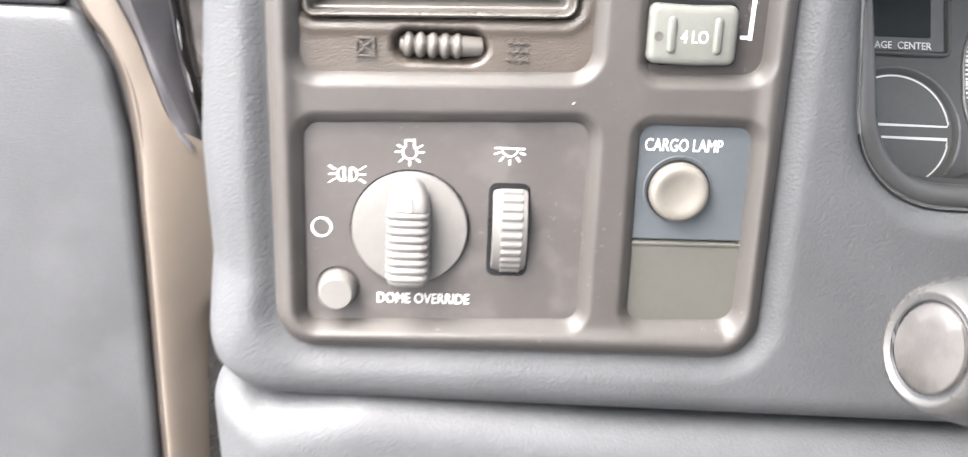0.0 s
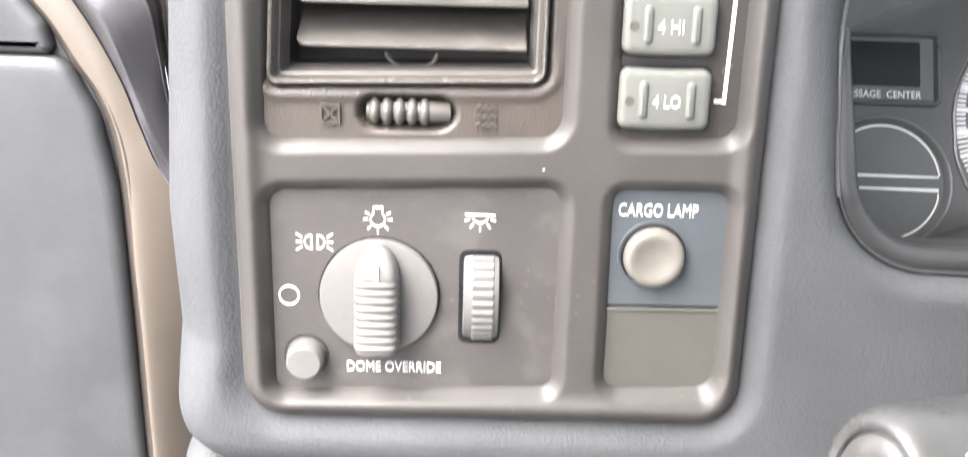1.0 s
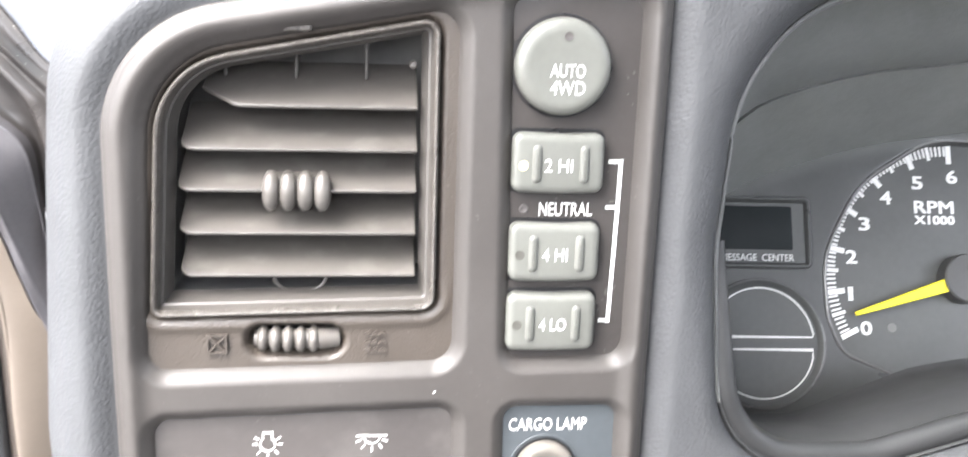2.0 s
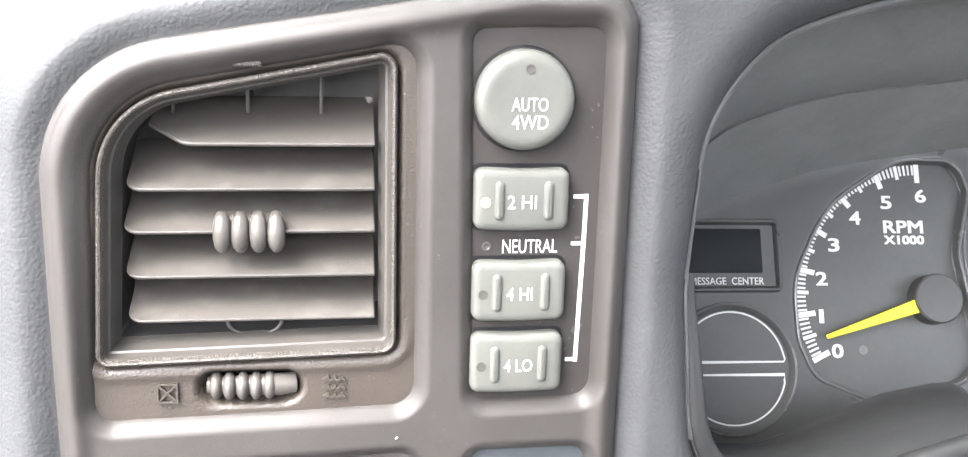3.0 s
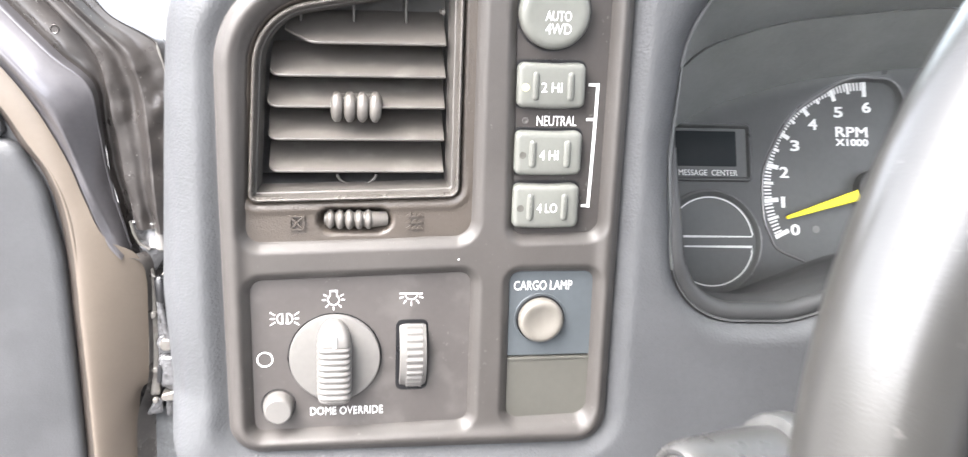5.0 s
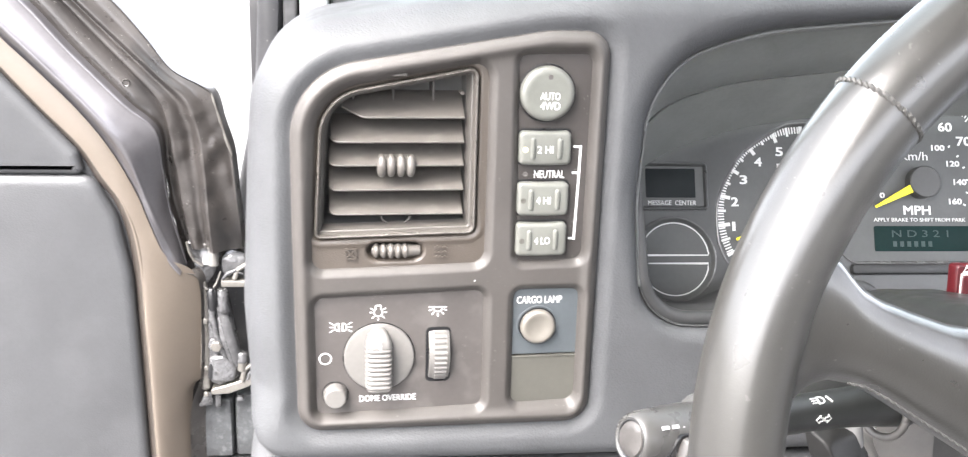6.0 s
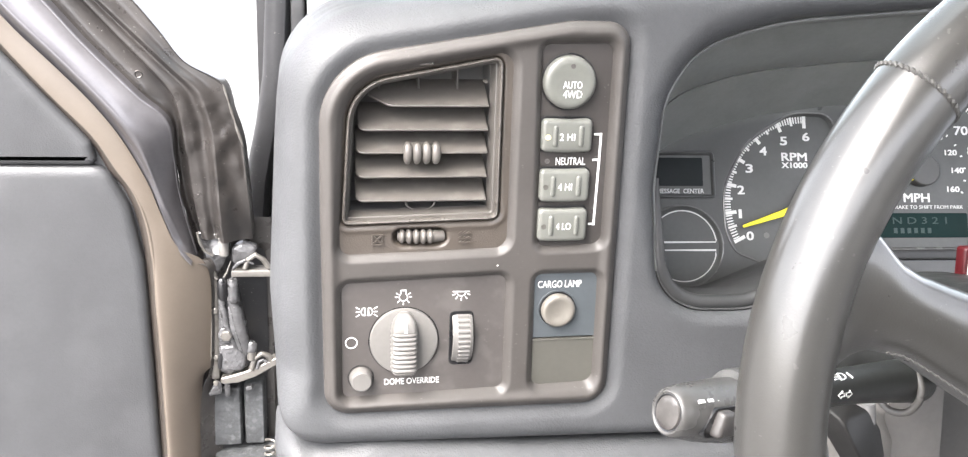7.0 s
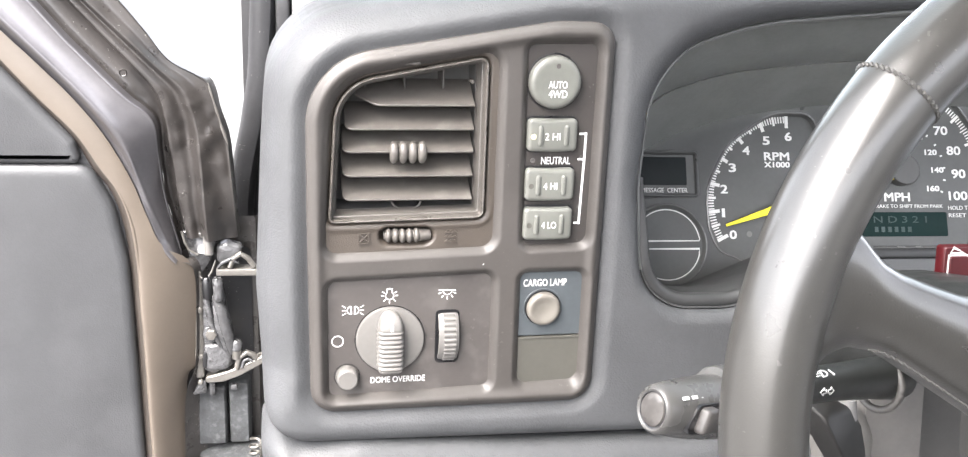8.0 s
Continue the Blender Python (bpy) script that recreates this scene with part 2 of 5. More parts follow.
def circle(cu, cv, r, n=48):
    return [(cu + r * math.cos(2 * math.pi * i / n), cv + r * math.sin(2 * math.pi * i / n)) for i in range(n)]


def inset(poly, d):
    if abs(d) < 1e-9:
        return list(poly)
    out = []
    k = len(poly)
    for i in range(k):
        a, p, b = Vector(poly[i - 1]), Vector(poly[i]), Vector(poly[(i + 1) % k])
        t = ((p - a).normalized() + (b - p).normalized()).normalized()
        nrm = Vector((-t.y, t.x))
        c = max(0.5, t.dot((b - p).normalized()))
        out.append(tuple(p + nrm * d / c))
    return out


def cap(bm, poly, prof, close=True, crown=0.0):
    """Rings of the outline, each inset by d at height w; closed by a fan with its middle crown higher."""
    rings = [[bm.verts.new((*q, w)) for q in inset(poly, d)] for d, w in prof]
    k = len(poly)
    for a, b in zip(rings, rings[1:]):
        for i in range(k):
            bm.faces.new((a[i], a[(i + 1) % k], b[(i + 1) % k], b[i]))
    if close:
        last = rings[-1]
        c = sum((v.co for v in last), Vector()) / k
        if crown:
            mid = [bm.verts.new(c + (v.co - c) * 0.5 + Vector((0, 0, crown * 0.75))) for v in last]
            for i in range(k):
                bm.faces.new((last[i], last[(i + 1) % k], mid[(i + 1) % k], mid[i]))
            last = mid
            m = bm.verts.new(c + Vector((0, 0, crown)))
            for i in range(k):
                bm.faces.new((last[i], last[(i + 1) % k], m))
        else:
            bm.faces.new(last)
    return bm


def capped(poly, prof, crown=0.0):
    return cap(bmesh.new(), poly, prof, True, crown)


def lathe(bm, cu, cv, prof, n=48):
    """Turned shape round the w axis through (cu, cv), from (radius, w)."""
    rings = []
    for r, w in prof:
        if r < 1e-6:
            rings.append([bm.verts.new((cu, cv, w))])
        else:
            rings.append([bm.verts.new((x, y, w)) for x, y in circle(cu, cv, r, n)])
    for a, b in zip(rings, rings[1:]):
        for i in range(n):
            j = (i + 1) % n
            q = [a[i % len(a)], a[j % len(a)], b[j % len(b)], b[i % len(b)]]
            q = list(dict.fromkeys(q))
            if len(q) > 2:
                bm.faces.new(q)
    return bm


def tube(bm, pts, r, n=8, closed=False, flat=1.0, ends=True):
    """A tube along points; r a number or one per point; flat squeezes it along the second side vector."""
    pts = [Vector(p) for p in pts]
    k = len(pts)
    rs = r if isinstance(r, (list, tuple)) else [r] * k
    up = Vector((0.0123, 0.0217, 1.0)).normalized()
    rings = []
    side = None
    for i in range(k):
        a = pts[i - 1] if (i or closed) else pts[0]
        b = pts[(i + 1) % k] if (i < k - 1 or closed) else pts[-1]
        t = (b - a).normalized()
        s = t.cross(up)
        if s.length < 0.05:
            s = t.cross(Vector((0, 1, 0.01)))
        s.normalize()
        if side is not None and s.dot(side) < 0:
            s = -s
        side = s
        o = s.cross(t).normalized()
        rings.append([bm.verts.new(pts[i] + rs[i] * (s * math.cos(2 * math.pi * j / n) + o * flat * math.sin(2 * math.pi * j / n))) for j in range(n)])
    m = k if closed else k - 1
    for i in range(m):
        a, b = rings[i], rings[(i + 1) % k]
        for j in range(n):
            bm.faces.new((a[j], a[(j + 1) % n], b[(j + 1) % n], b[j]))
    if not closed and ends:
        bm.faces.new(rings[0])
        bm.faces.new(rings[-1])
    return bm


def loft(bm, rings, closed=True, ends=True):
    vs = [[bm.verts.new(p) for p in r] for r in rings]
    k = len(vs[0])
    for a, b in zip(vs, vs[1:]):
        for j in range(k if closed else k - 1):
            bm.faces.new((a[j], a[(j + 1) % k], b[(j + 1) % k], b[j]))
    if ends and closed:
        bm.faces.new(vs[0])
        bm.faces.new(vs[-1])
    return bm


def ribbon(bm, pts, width, w=0.25, closed=False, base=-0.4):
    """A flat printed or moulded line with a little thickness."""
    pts = [Vector(p) for p in pts]
    k = len(pts)
    L, R = [], []
    for i in range(k):
        a = pts[i - 1] if (i or closed) else pts[0]
        b = pts[(i + 1) % k] if (i < k - 1 or closed) else pts[-1]
        t = (b - a).normalized()
        nrm = Vector((-t.y, t.x)) * width / 2
        if 0 < i < k - 1 or closed:
            c = t.dot((pts[(i + 1) % k] - pts[i]).normalized())
            nrm /= max(c, 0.5)
        L.append(pts[i] + nrm)
        R.append(pts[i] - nrm)
    rings = [[(*l, base), (*l, w), (*r, w), (*r, base)] for l, r in zip(L, R)]
    if closed:
        rings.append(rings[0])
    return loft(bm, rings, True, not closed)


def arc(cu, cv, r, a0, a1, n=16):
    return [(cu + r * math.cos(radians(a0 + (a1 - a0) * i / n)), cv + r * math.sin(radians(a0 + (a1 - a0) * i / n))) for i in range(n + 1)]


BOLD = 0.0


def lettering(body, u0, v0, u1, v1, w=0.2, bold=0.12, depth=0.5):
    """Raised letters fitted into a box; bold thickens the strokes, in mm."""
    cu = bpy.data.curves.new("lettering", "FONT")
    cu.body = body
    cu.resolution_u = 3
    ob = bpy.data.objects.new("lettering", cu)
    scene.collection.objects.link(ob)
    me = bpy.data.meshes.new_from_object(ob.evaluated_get(bpy.context.evaluated_depsgraph_get()))
    bpy.data.objects.remove(ob)
    src = bmesh.new()
    src.from_mesh(me)
    bpy.data.meshes.remove(me)
    lo = [min(v.co[i] for v in src.verts) for i in (0, 1)]
    hi = [max(v.co[i] for v in src.verts) for i in (0, 1)]
    ku, kv = (u1 - u0 - 2 * bold) / (hi[0] - lo[0]), (v1 - v0 - 1.4 * bold) / (hi[1] - lo[1])
    bm = bmesh.new()
    for n, (du, dv) in enumerate(((-1, -0.7), (1, -0.7), (1, 0.7), (-1, 0.7))):
        up, down = {}, {}
        for v in src.verts:
            p = (u0 + bold + (v.co.x - lo[0]) * ku + du * bold, v0 + 0.7 * bold + (v.co.y - lo[1]) * kv + dv * bold)
            up[v], down[v] = bm.verts.new((*p, w + 0.006 * n)), bm.verts.new((*p, w - depth))
        for f in src.faces:
            bm.faces.new([up[v] for v in f.verts])
        for e in src.edges:
            if len(e.link_faces) == 1:
                a, b = e.verts
                bm.faces.new((up[a], up[b], down[b], down[a]))
    src.free()
    return bm


def polydist(poly, X, Y):
    """Distance to an outline, positive inside."""
    d = np.full(X.shape, 1e9)
    inside = np.zeros(X.shape, bool)
    k = len(poly)
    for i in range(k):
        (x0, y0), (x1, y1) = poly[i], poly[(i + 1) % k]
        ex, ey = x1 - x0, y1 - y0
        q = ex * ex + ey * ey
        if q < 1e-12:
            continue
        t = np.clip(((X - x0) * ex + (Y - y0) * ey) / q, 0, 1)
        d = np.minimum(d, np.hypot(X - x0 - t * ex, Y - y0 - t * ey))
        hit = ((y0 > Y) != (y1 > Y)) & (X < ex * (Y - y0) / (ey if abs(ey) > 1e-12 else 1e-12) + x0)
        inside ^= hit
    return np.where(inside, d, -d)


def roll(state, d, step, r, length, deep=1.0):
    """Bends the sheet backwards where d, the distance left to an edge, falls under r."""
    gy, gx = np.gradient(d, step)
    g = np.maximum(np.hypot(gx, gy), 1e-6)
    a = np.maximum(r - d, 0)
    x = np.minimum(a / r, np.pi / 2)
    shift = r * np.sin(x) - a
    state[0] -= gx / g * shift
    state[1] -= gy / g * shift
    state[2] -= deep * r * (1 - np.cos(x)) + np.maximum(a - r * np.pi / 2, 0)
    state[3] &= d > r - r * np.pi / 2 - length


def sheet(state):
    X, Y, Z, keep = state
    ny, nx = X.shape
    idx = np.arange(ny * nx).reshape(ny, nx)
    ok = keep[:-1, :-1] & keep[1:, :-1] & keep[:-1, 1:] & keep[1:, 1:]
    f = np.stack([idx[:-1, :-1][ok], idx[:-1, 1:][ok], idx[1:, 1:][ok], idx[1:, :-1][ok]], 1)
    used, inv = np.unique(f, return_inverse=True)
    pts = np.stack([X.ravel(), Y.ravel(), Z.ravel()], 1)[used]
    me = bpy.data.meshes.new("sheet")
    me.from_pydata(pts.tolist(), [], inv.reshape(-1, 4).tolist())
    bm = bmesh.new()
    bm.from_mesh(me)
    bpy.data.meshes.remove(me)
    return bm


def grid(u0, u1, v0, v1, step, w):
    X, Y = np.meshgrid(np.arange(u0, u1 + step / 2, step), np.arange(v0, v1 + step / 2, step))
    return [X.copy(), Y.copy(), np.full(X.shape, float(w)), np.ones(X.shape, bool)], X, Y


def box(bm, x0, x1, y0, y1, z0, z1):
    m = Matrix.Translation(((x0 + x1) / 2, (y0 + y1) / 2, (z0 + z1) / 2)) @ Matrix.Diagonal((x1 - x0, y1 - y0, z1 - z0, 1))
    bmesh.ops.create_cube(bm, size=1, matrix=m)
    return bm


def block(u0, v0, u1, v1, w0, w1, r=1.0, edge=0.6):
    edge = min(edge, r)
    return capped(rect(u0, v0, u1, v1, r, 4), [(0, w0), (0, w1 - edge), (edge * 0.3, w1 - edge * 0.3), (edge, w1)])


# ---- outlines of the switch panel, mm ----
BEZEL_OUT = rounded([(-76.5, -110, 16), (108, -111, 15), (108.5, 138, 14), (72, 138, 60), (-78, 112.3, 45), (-78, 20, 0)], 14)
VENT_OPEN = rounded([(-67, -5.5, 7), (37.4, -2.6, 8), (37.4, 120, 8), (-63, 101, 32)], 10)
DRIVE_OPEN = rounded([(57, -2.4, 5), (99, -1.4, 7), (99.3, 125.3, 6), (54.6, 124, 5)], 7)
LAMP_OPEN = rounded([(-65.3, -100.4, 5), (38.2, -97.6, 5), (38.2, -20.2, 6), (-65.8, -23.4, 6)], 7)
CARGO_OPEN = rounded([(57.2, -97.6, 6), (99, -96.4, 7), (98.4, -20.6, 5), (56.6, -20.6, 5)], 7)
PAD_OUT = rounded([(-104.5, -133.3, 30), (800, -157, 2), (800, 184, 2), (120, 174, 200), (-99, 133.5, 60), (-104.5, 60, 200), (-109.5, -35, 100)], 14)
BIN_OPEN = rounded([(139, -50.5, 40), (205, -52.5, 50), (262, -36, 50), (296, -32, 14), (322, -62, 20), (600, -62, 40), (690, -40, 40), (690, 152, 90), (330, 151, 300), (205, 139.5, 230), (158, 122, 50), (138, 92, 60), (134.5, 30, 120)], 14)

# ---- the large structure ----
bm = box(bmesh.new(), -40, 40, -40, 40, -0.1, 0.0)
solid("ground", bm, ASPHALT, "grey asphalt ground outside the truck", "ground", "structure", smooth=False)
bm = box(bmesh.new(), -0.16, 0.95, -0.95, 0.18, 1.8, 1.84)
solid("ceiling", bm, CLOTH, "pale grey cloth cab headliner", "ceiling", "structure", smooth=False)
bm = box(bmesh.new(), -0.15, 0.95, -0.95, 0.95, 0.5, 0.55)
solid("floor", bm, CARPET, "grey cab floor", "floor", "structure", smooth=False)
bm = box(bmesh.new(), -0.15, 0.95, -1.0, -0.95, 0.5, 1.45)
solid("wall_rear", bm, CABIN, "grey cab rear wall below its window", "wall", "structure", smooth=False)
bm = box(bmesh.new(), 0.95, 1.0, -1.0, 0.95, 0.5, 1.12)
solid("wall_right", bm, CABIN, "grey far side of the cab below its window", "wall", "structure", smooth=False)

TINT = bpy.data.materials.new("tinted_glass")
TINT.use_nodes = True
tn = TINT.node_tree
clear = tn.nodes.new("ShaderNodeBsdfTransparent")
clear.inputs["Color"].default_value = (0.80, 0.87, 0.85, 1)
shine = tn.nodes.new("ShaderNodeBsdfGlossy")
shine.inputs["Roughness"].default_value = 0.02
both = tn.nodes.new("ShaderNodeMixShader")
both.inputs[0].default_value = 0.06
tn.links.new(clear.outputs[0], both.inputs[1])
tn.links.new(shine.outputs[0], both.inputs[2])
tn.links.new(both.outputs[0], tn.nodes["Material Output"].inputs[0])
bm = bmesh.new()
loft(bm, [[(x, 0.185, 1.80), (x, 0.97, 1.19)] for x in (-0.09, 0.95)], False, False)
solid("windscreen", bm, TINT, "tinted laminated windscreen glass", "windscreen", "structure", smooth=False)
bm = bmesh.new()
loft(bm, [[(x, y + dy, z + dz) for x, dy, dz in ((-0.16, 0, 0), (-0.085, 0, 0), (-0.085, 0.04, 0.03), (-0.16, 0.04, 0.03))] for y, z in ((0.15, 1.80), (0.62, 1.46), (0.78, 1.33))])
solid("windscreen_pillar", bm, CLOTH, "pale trimmed windscreen pillar", "pillar", "structure", smooth=False)

# ---- dashboard ----
dash = thing("dashboard", at(P, 100, -140, -60), "slate grey grained vinyl truck dashboard with a deep gauge hood", "dashboard")
st, X, Y = grid(-250, 520, -270, 330, 2.0, 4.8)
d = polydist(PAD_OUT, X, Y)
rr = 13 + 15 * np.clip((Y + 122) / 40, 0, 1)
roll(st, d, 2.0, rr, 110.0, 1.0 + 0.5 * np.clip((Y + 122) / 40, 0, 1))
e = -polydist(BEZEL_OUT, X, Y)
slope = np.clip(1 - e / 11.0, 0, 1)
st[2] -= 5.6 * (np.sqrt(slope * slope + 0.06) - 0.245) / 0.785
st[3] &= e > -5
low_lip = 1 - np.clip((Y + 20) / 60, 0, 1)
roll(st, -polydist(BIN_OPEN, X, Y), 2.0, 20 - 11 * low_lip, 13.0)
part("upper_pad", sheet(st), PAD, dash, m=P, angle=80)

st, X, Y = grid(-160, 520, -330, -84, 3.0, 7.0)
low = rounded([(-97, -330, 10), (520, -330, 2), (540, -156, 6), (60, -141.5, 300), (-110, -128, 16)], 8)
flank = np.clip((-45 - X) / 40, 0, 1)
roll(st, polydist(low, X, Y), 3.0, 16.0 + 12 * flank, 40.0, 1.0 + 0.5 * flank)
part("lower_pad", sheet(st), LOWER, dash, "lighter grey grained vinyl", m=P, angle=80)

# end of the dashboard, behind the pads, and its top towards the windscreen
bm = box(bmesh.new(), -0.097, 0.9, 0.42, 0.95, 0.85, 1.02)
part("end_panel", bm, PAD, dash, smooth=False)
bm = bmesh.new()
loft(bm, [[(x, y, z) for y, z in ((0.60, 1.18), (0.60, 1.225), (0.62, 1.235), (0.93, 1.215), (0.95, 1.17))] for x in (-0.085, 0.2, 0.5, 0.9)], False, False)
part("dash_top", bm, PAD, dash)
# hood liner from the lip of the gauge opening back to the gauges
bm = bmesh.new()


def lip_ring(d, w, lift, rise=0.0):
    return [P @ Vector((u, v + lift * min(max((15 - v) / 60, 0), 1), w + rise * (1 - min(max((v + 20) / 60, 0), 1)))) for u, v in inset(BIN_OPEN, d)]


lip, lip_in, lip_a = lip_ring(0, -14.5, 0, 10), lip_ring(1.4, -13.2, 0, 10), lip_ring(3.0, -15, 2, 8)
lip_b, lip_c = lip_ring(3.8, -22, 2.5), lip_ring(5.2, -27, 3)
mid_b = lip_ring(11.5, -79, -22)
CL_OUT = rounded([(-62, -60, 45), (470, -60, 45), (470, 118, 40), (110, 117, 300), (30, 105, 250), (-30, 86, 120), (-68, 60, 12)], 14)
mid = lip_ring(6.5, -75, -16)


def resample(poly, n=160):
    poly = [Vector(p) for p in poly]
    c = sum(poly, Vector((0,) * len(poly[0]))) / len(poly)
    ln = [0]
    k = len(poly)
    for i in range(k):
        ln.append(ln[-1] + (poly[(i + 1) % k] - poly[i]).length)
    out, j = [], 0
    for i in range(n):
        s = ln[-1] * i / n
        while ln[j + 1] < s:
            j += 1
        f = (s - ln[j]) / max(ln[j + 1] - ln[j], 1e-9)
        out.append(poly[j].lerp(poly[(j + 1) % k], f))
    return out


CL = [Q @ Vector((u, v, 6)) for u, v in CL_OUT]
hood_rings = [resample(r) for r in (lip, lip_in, lip_a, lip_b, lip_c, mid, mid_b)]
back = resample(CL)
for f, step in ((0.445, 0.0), (0.447, 0.0012), (0.455, 0.0012), (0.462, -0.0015), (0.62, -0.001), (1.0, 0.0)):
    row = []
    for p, q in zip(hood_rings[6], back):
        c = p.lerp(q, f)
        row.append(c + Vector((0, step, 0)) * min(max((c.z - 1.14) / 0.04, 0.0), 1.0))
    hood_rings.append(row)
low_at = [i for i, p in enumerate(hood_rings[0]) if p.z < (1.135 if p.x < 0.2 else 1.2)]
high_at = [i for i in range(len(hood_rings[0])) if i not in low_at]


def ring_part(name, chosen, material, label, first=0, last=99):
    bm = bmesh.new()
    k = len(hood_rings[0])
    vs = {}

    def vert(r, i):
        if (r, i) not in vs:
            vs[r, i] = bm.verts.new(hood_rings[r][i])
        return vs[r, i]
    for i in chosen:
        j = (i + 1) % k
        for r in range(first, min(last, len(hood_rings) - 1)):
            bm.faces.new((vert(r, i), vert(r, j), vert(r + 1, j), vert(r + 1, i)))
    part(name, bm, material, dash, label, angle=50)


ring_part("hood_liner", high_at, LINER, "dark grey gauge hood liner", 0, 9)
# deeper half takes the darker copy, as shade past the step
ring_part("inner_hood", high_at, INNER, "inner gauge hood, coloured darker for its shade", 9)
ring_part("lower_surround", low_at, SURROUND, "dark grey lower gauge surround", 0, 6)
ring_part("lower_trough", low_at, TROUGH, "dark grey trough below the gauges", 6)
# thin pale tube drawn as the highlight along the hood lip
bm = bmesh.new()
tube(bm, [tuple(p) for p in lip_ring(1.3, -13.4, 0, 10)], [0.00015 + 0.0009 * min(max((v + 5) / 45, 0.0), 1.0) for u, v in inset(BIN_OPEN, 1.3)], 8, True)
part("lip_glint", bm, LIPGLINT, dash, "thin hood edge with its highlight painted pale")
# rounded lip along the foot of the gauge opening
roll_line, roll_size = [], []
for q, (u, v) in zip(lip_ring(4.8, -20.5, 0, 12), inset(BIN_OPEN, 4.6)):
    if u < 330 and v < 62 and (u < 200 or v < 0):
        roll_line.append(tuple(q))
        roll_size.append(0.0006 + 0.0046 * min(max((62 - v) / 70, 0.0), 1.0))
k = max(range(len(roll_line)), key=lambda i: (Vector(roll_line[i]) - Vector(roll_line[i - 1])).length)
part("lower_lip", tube(bmesh.new(), roll_line[k:] + roll_line[:k], roll_size[k:] + roll_size[:k], 14), SURROUND, dash, "dark grey rounded lip", angle=80)

# ---- bezel ----
bez = thing("switch_bezel", at(P, 15, -108, -6), "satin grey-brown plastic bezel round vent and switches", "bezel")
st, X, Y = grid(-86, 116, -118, 146, 1.0, 4.6)
e = polydist(BEZEL_OUT, X, Y)
flange = np.clip((e - 1.6) / 1.4, 0, 1)
st[2] -= 1.2 * (1 - flange * flange * (3 - 2 * flange))
st[2] += 2.4 * np.exp(-((e - 6.2) / 3.4) ** 2)
roll(st, e, 1.0, 1.4, 5.0)
for o in (VENT_OPEN, DRIVE_OPEN, LAMP_OPEN, CARGO_OPEN):
    e = -polydist(o, X, Y)
    s = np.clip(1 - e / 4.4, 0, 1)
    facet = 3.8 * (np.sqrt(s * s + 0.02) - 0.1414) / 0.8686
    st[2] -= np.where(e > 0, facet, 3.8 - e * 3.0) * (e < 4.4)
    st[3] &= e > -2.2
part("bezel_frame", sheet(st), BEZEL, bez, m=P, angle=80)

part("scratch", ribbon(bmesh.new(), [(30.8, -13.2), (31.6, -12.6)], 0.26, 5.2, False, 4.0), WHITE, bez, "small pale scratch", m=P)

# ---- air vent ----
vent = thing("air_vent", at(P, -15, 14, -40), "grey-brown plastic dashboard air vent with five tilted louvres", "air vent")
FRAME = rounded([(-65.2, 14, 4), (31, 16.4, 5), (31, 116.6, 5), (-60.5, 98.8, 29)], 12)
st, X, Y = grid(-70, 41, -9, 124, 1.0, 0.05)
slot = rounded([(-33.2, -0.2, 5), (-0.8, 0.2, 5), (-0.8, 10.2, 5), (-33.2, 10.4, 5)], 7)
e = polydist(inset(VENT_OPEN, -1.5), X, Y)
st[3] &= e > 0
e = -polydist(FRAME, X, Y)
st[2] -= np.where(e < 1.5, np.clip((1.5 - e) * 2.0, 0, 6), 0)
st[3] &= e > -3
lipd = np.exp(-((e - 4.2) / 1.7) ** 2) * np.clip((30 - Y) / 14, 0, 1)
st[2] += 0.9 * lipd
e = -polydist(slot, X, Y)
st[2] -= np.where(e < 1.6, np.clip((1.6 - e) * 1.8, 0, 7), 0)
st[3] &= e > -2.5
part("fascia", sheet(st), FASCIA, vent, "brownish grained strip", m=P, angle=80)
bm = bmesh.new()
cap(bm, FRAME, [(0.0, -6), (0.0, 1.6), (0.35, 2.4), (0.9, 2.7), (1.5, 2.4), (1.9, 1.4), (2.2, 0.6)], False)
part("vent_frame", bm, RIM, vent, "dark rim with grain glints painted as pale flecks", m=P)
bm = bmesh.new()
cap(bm, FRAME, [(2.15, 0.7), (2.9, -3.0), (3.6, -3.4), (4.9, -12.5), (5.3, -12.9), (5.1, -13.6)], False)
part("vent_wall", bm, WALL, vent, "brown inner wall with a thin edge", m=P)
bm = bmesh.new()
cap(bm, FRAME, [(5.1, -13.4), (3.0, -14.5), (3.4, -46)], False)
part("duct_wall", bm, DARK, vent, m=P)
part("duct", capped(inset(FRAME, 2), [(0, -45), (1, -46)]), DARK, vent, "dark duct", m=P)
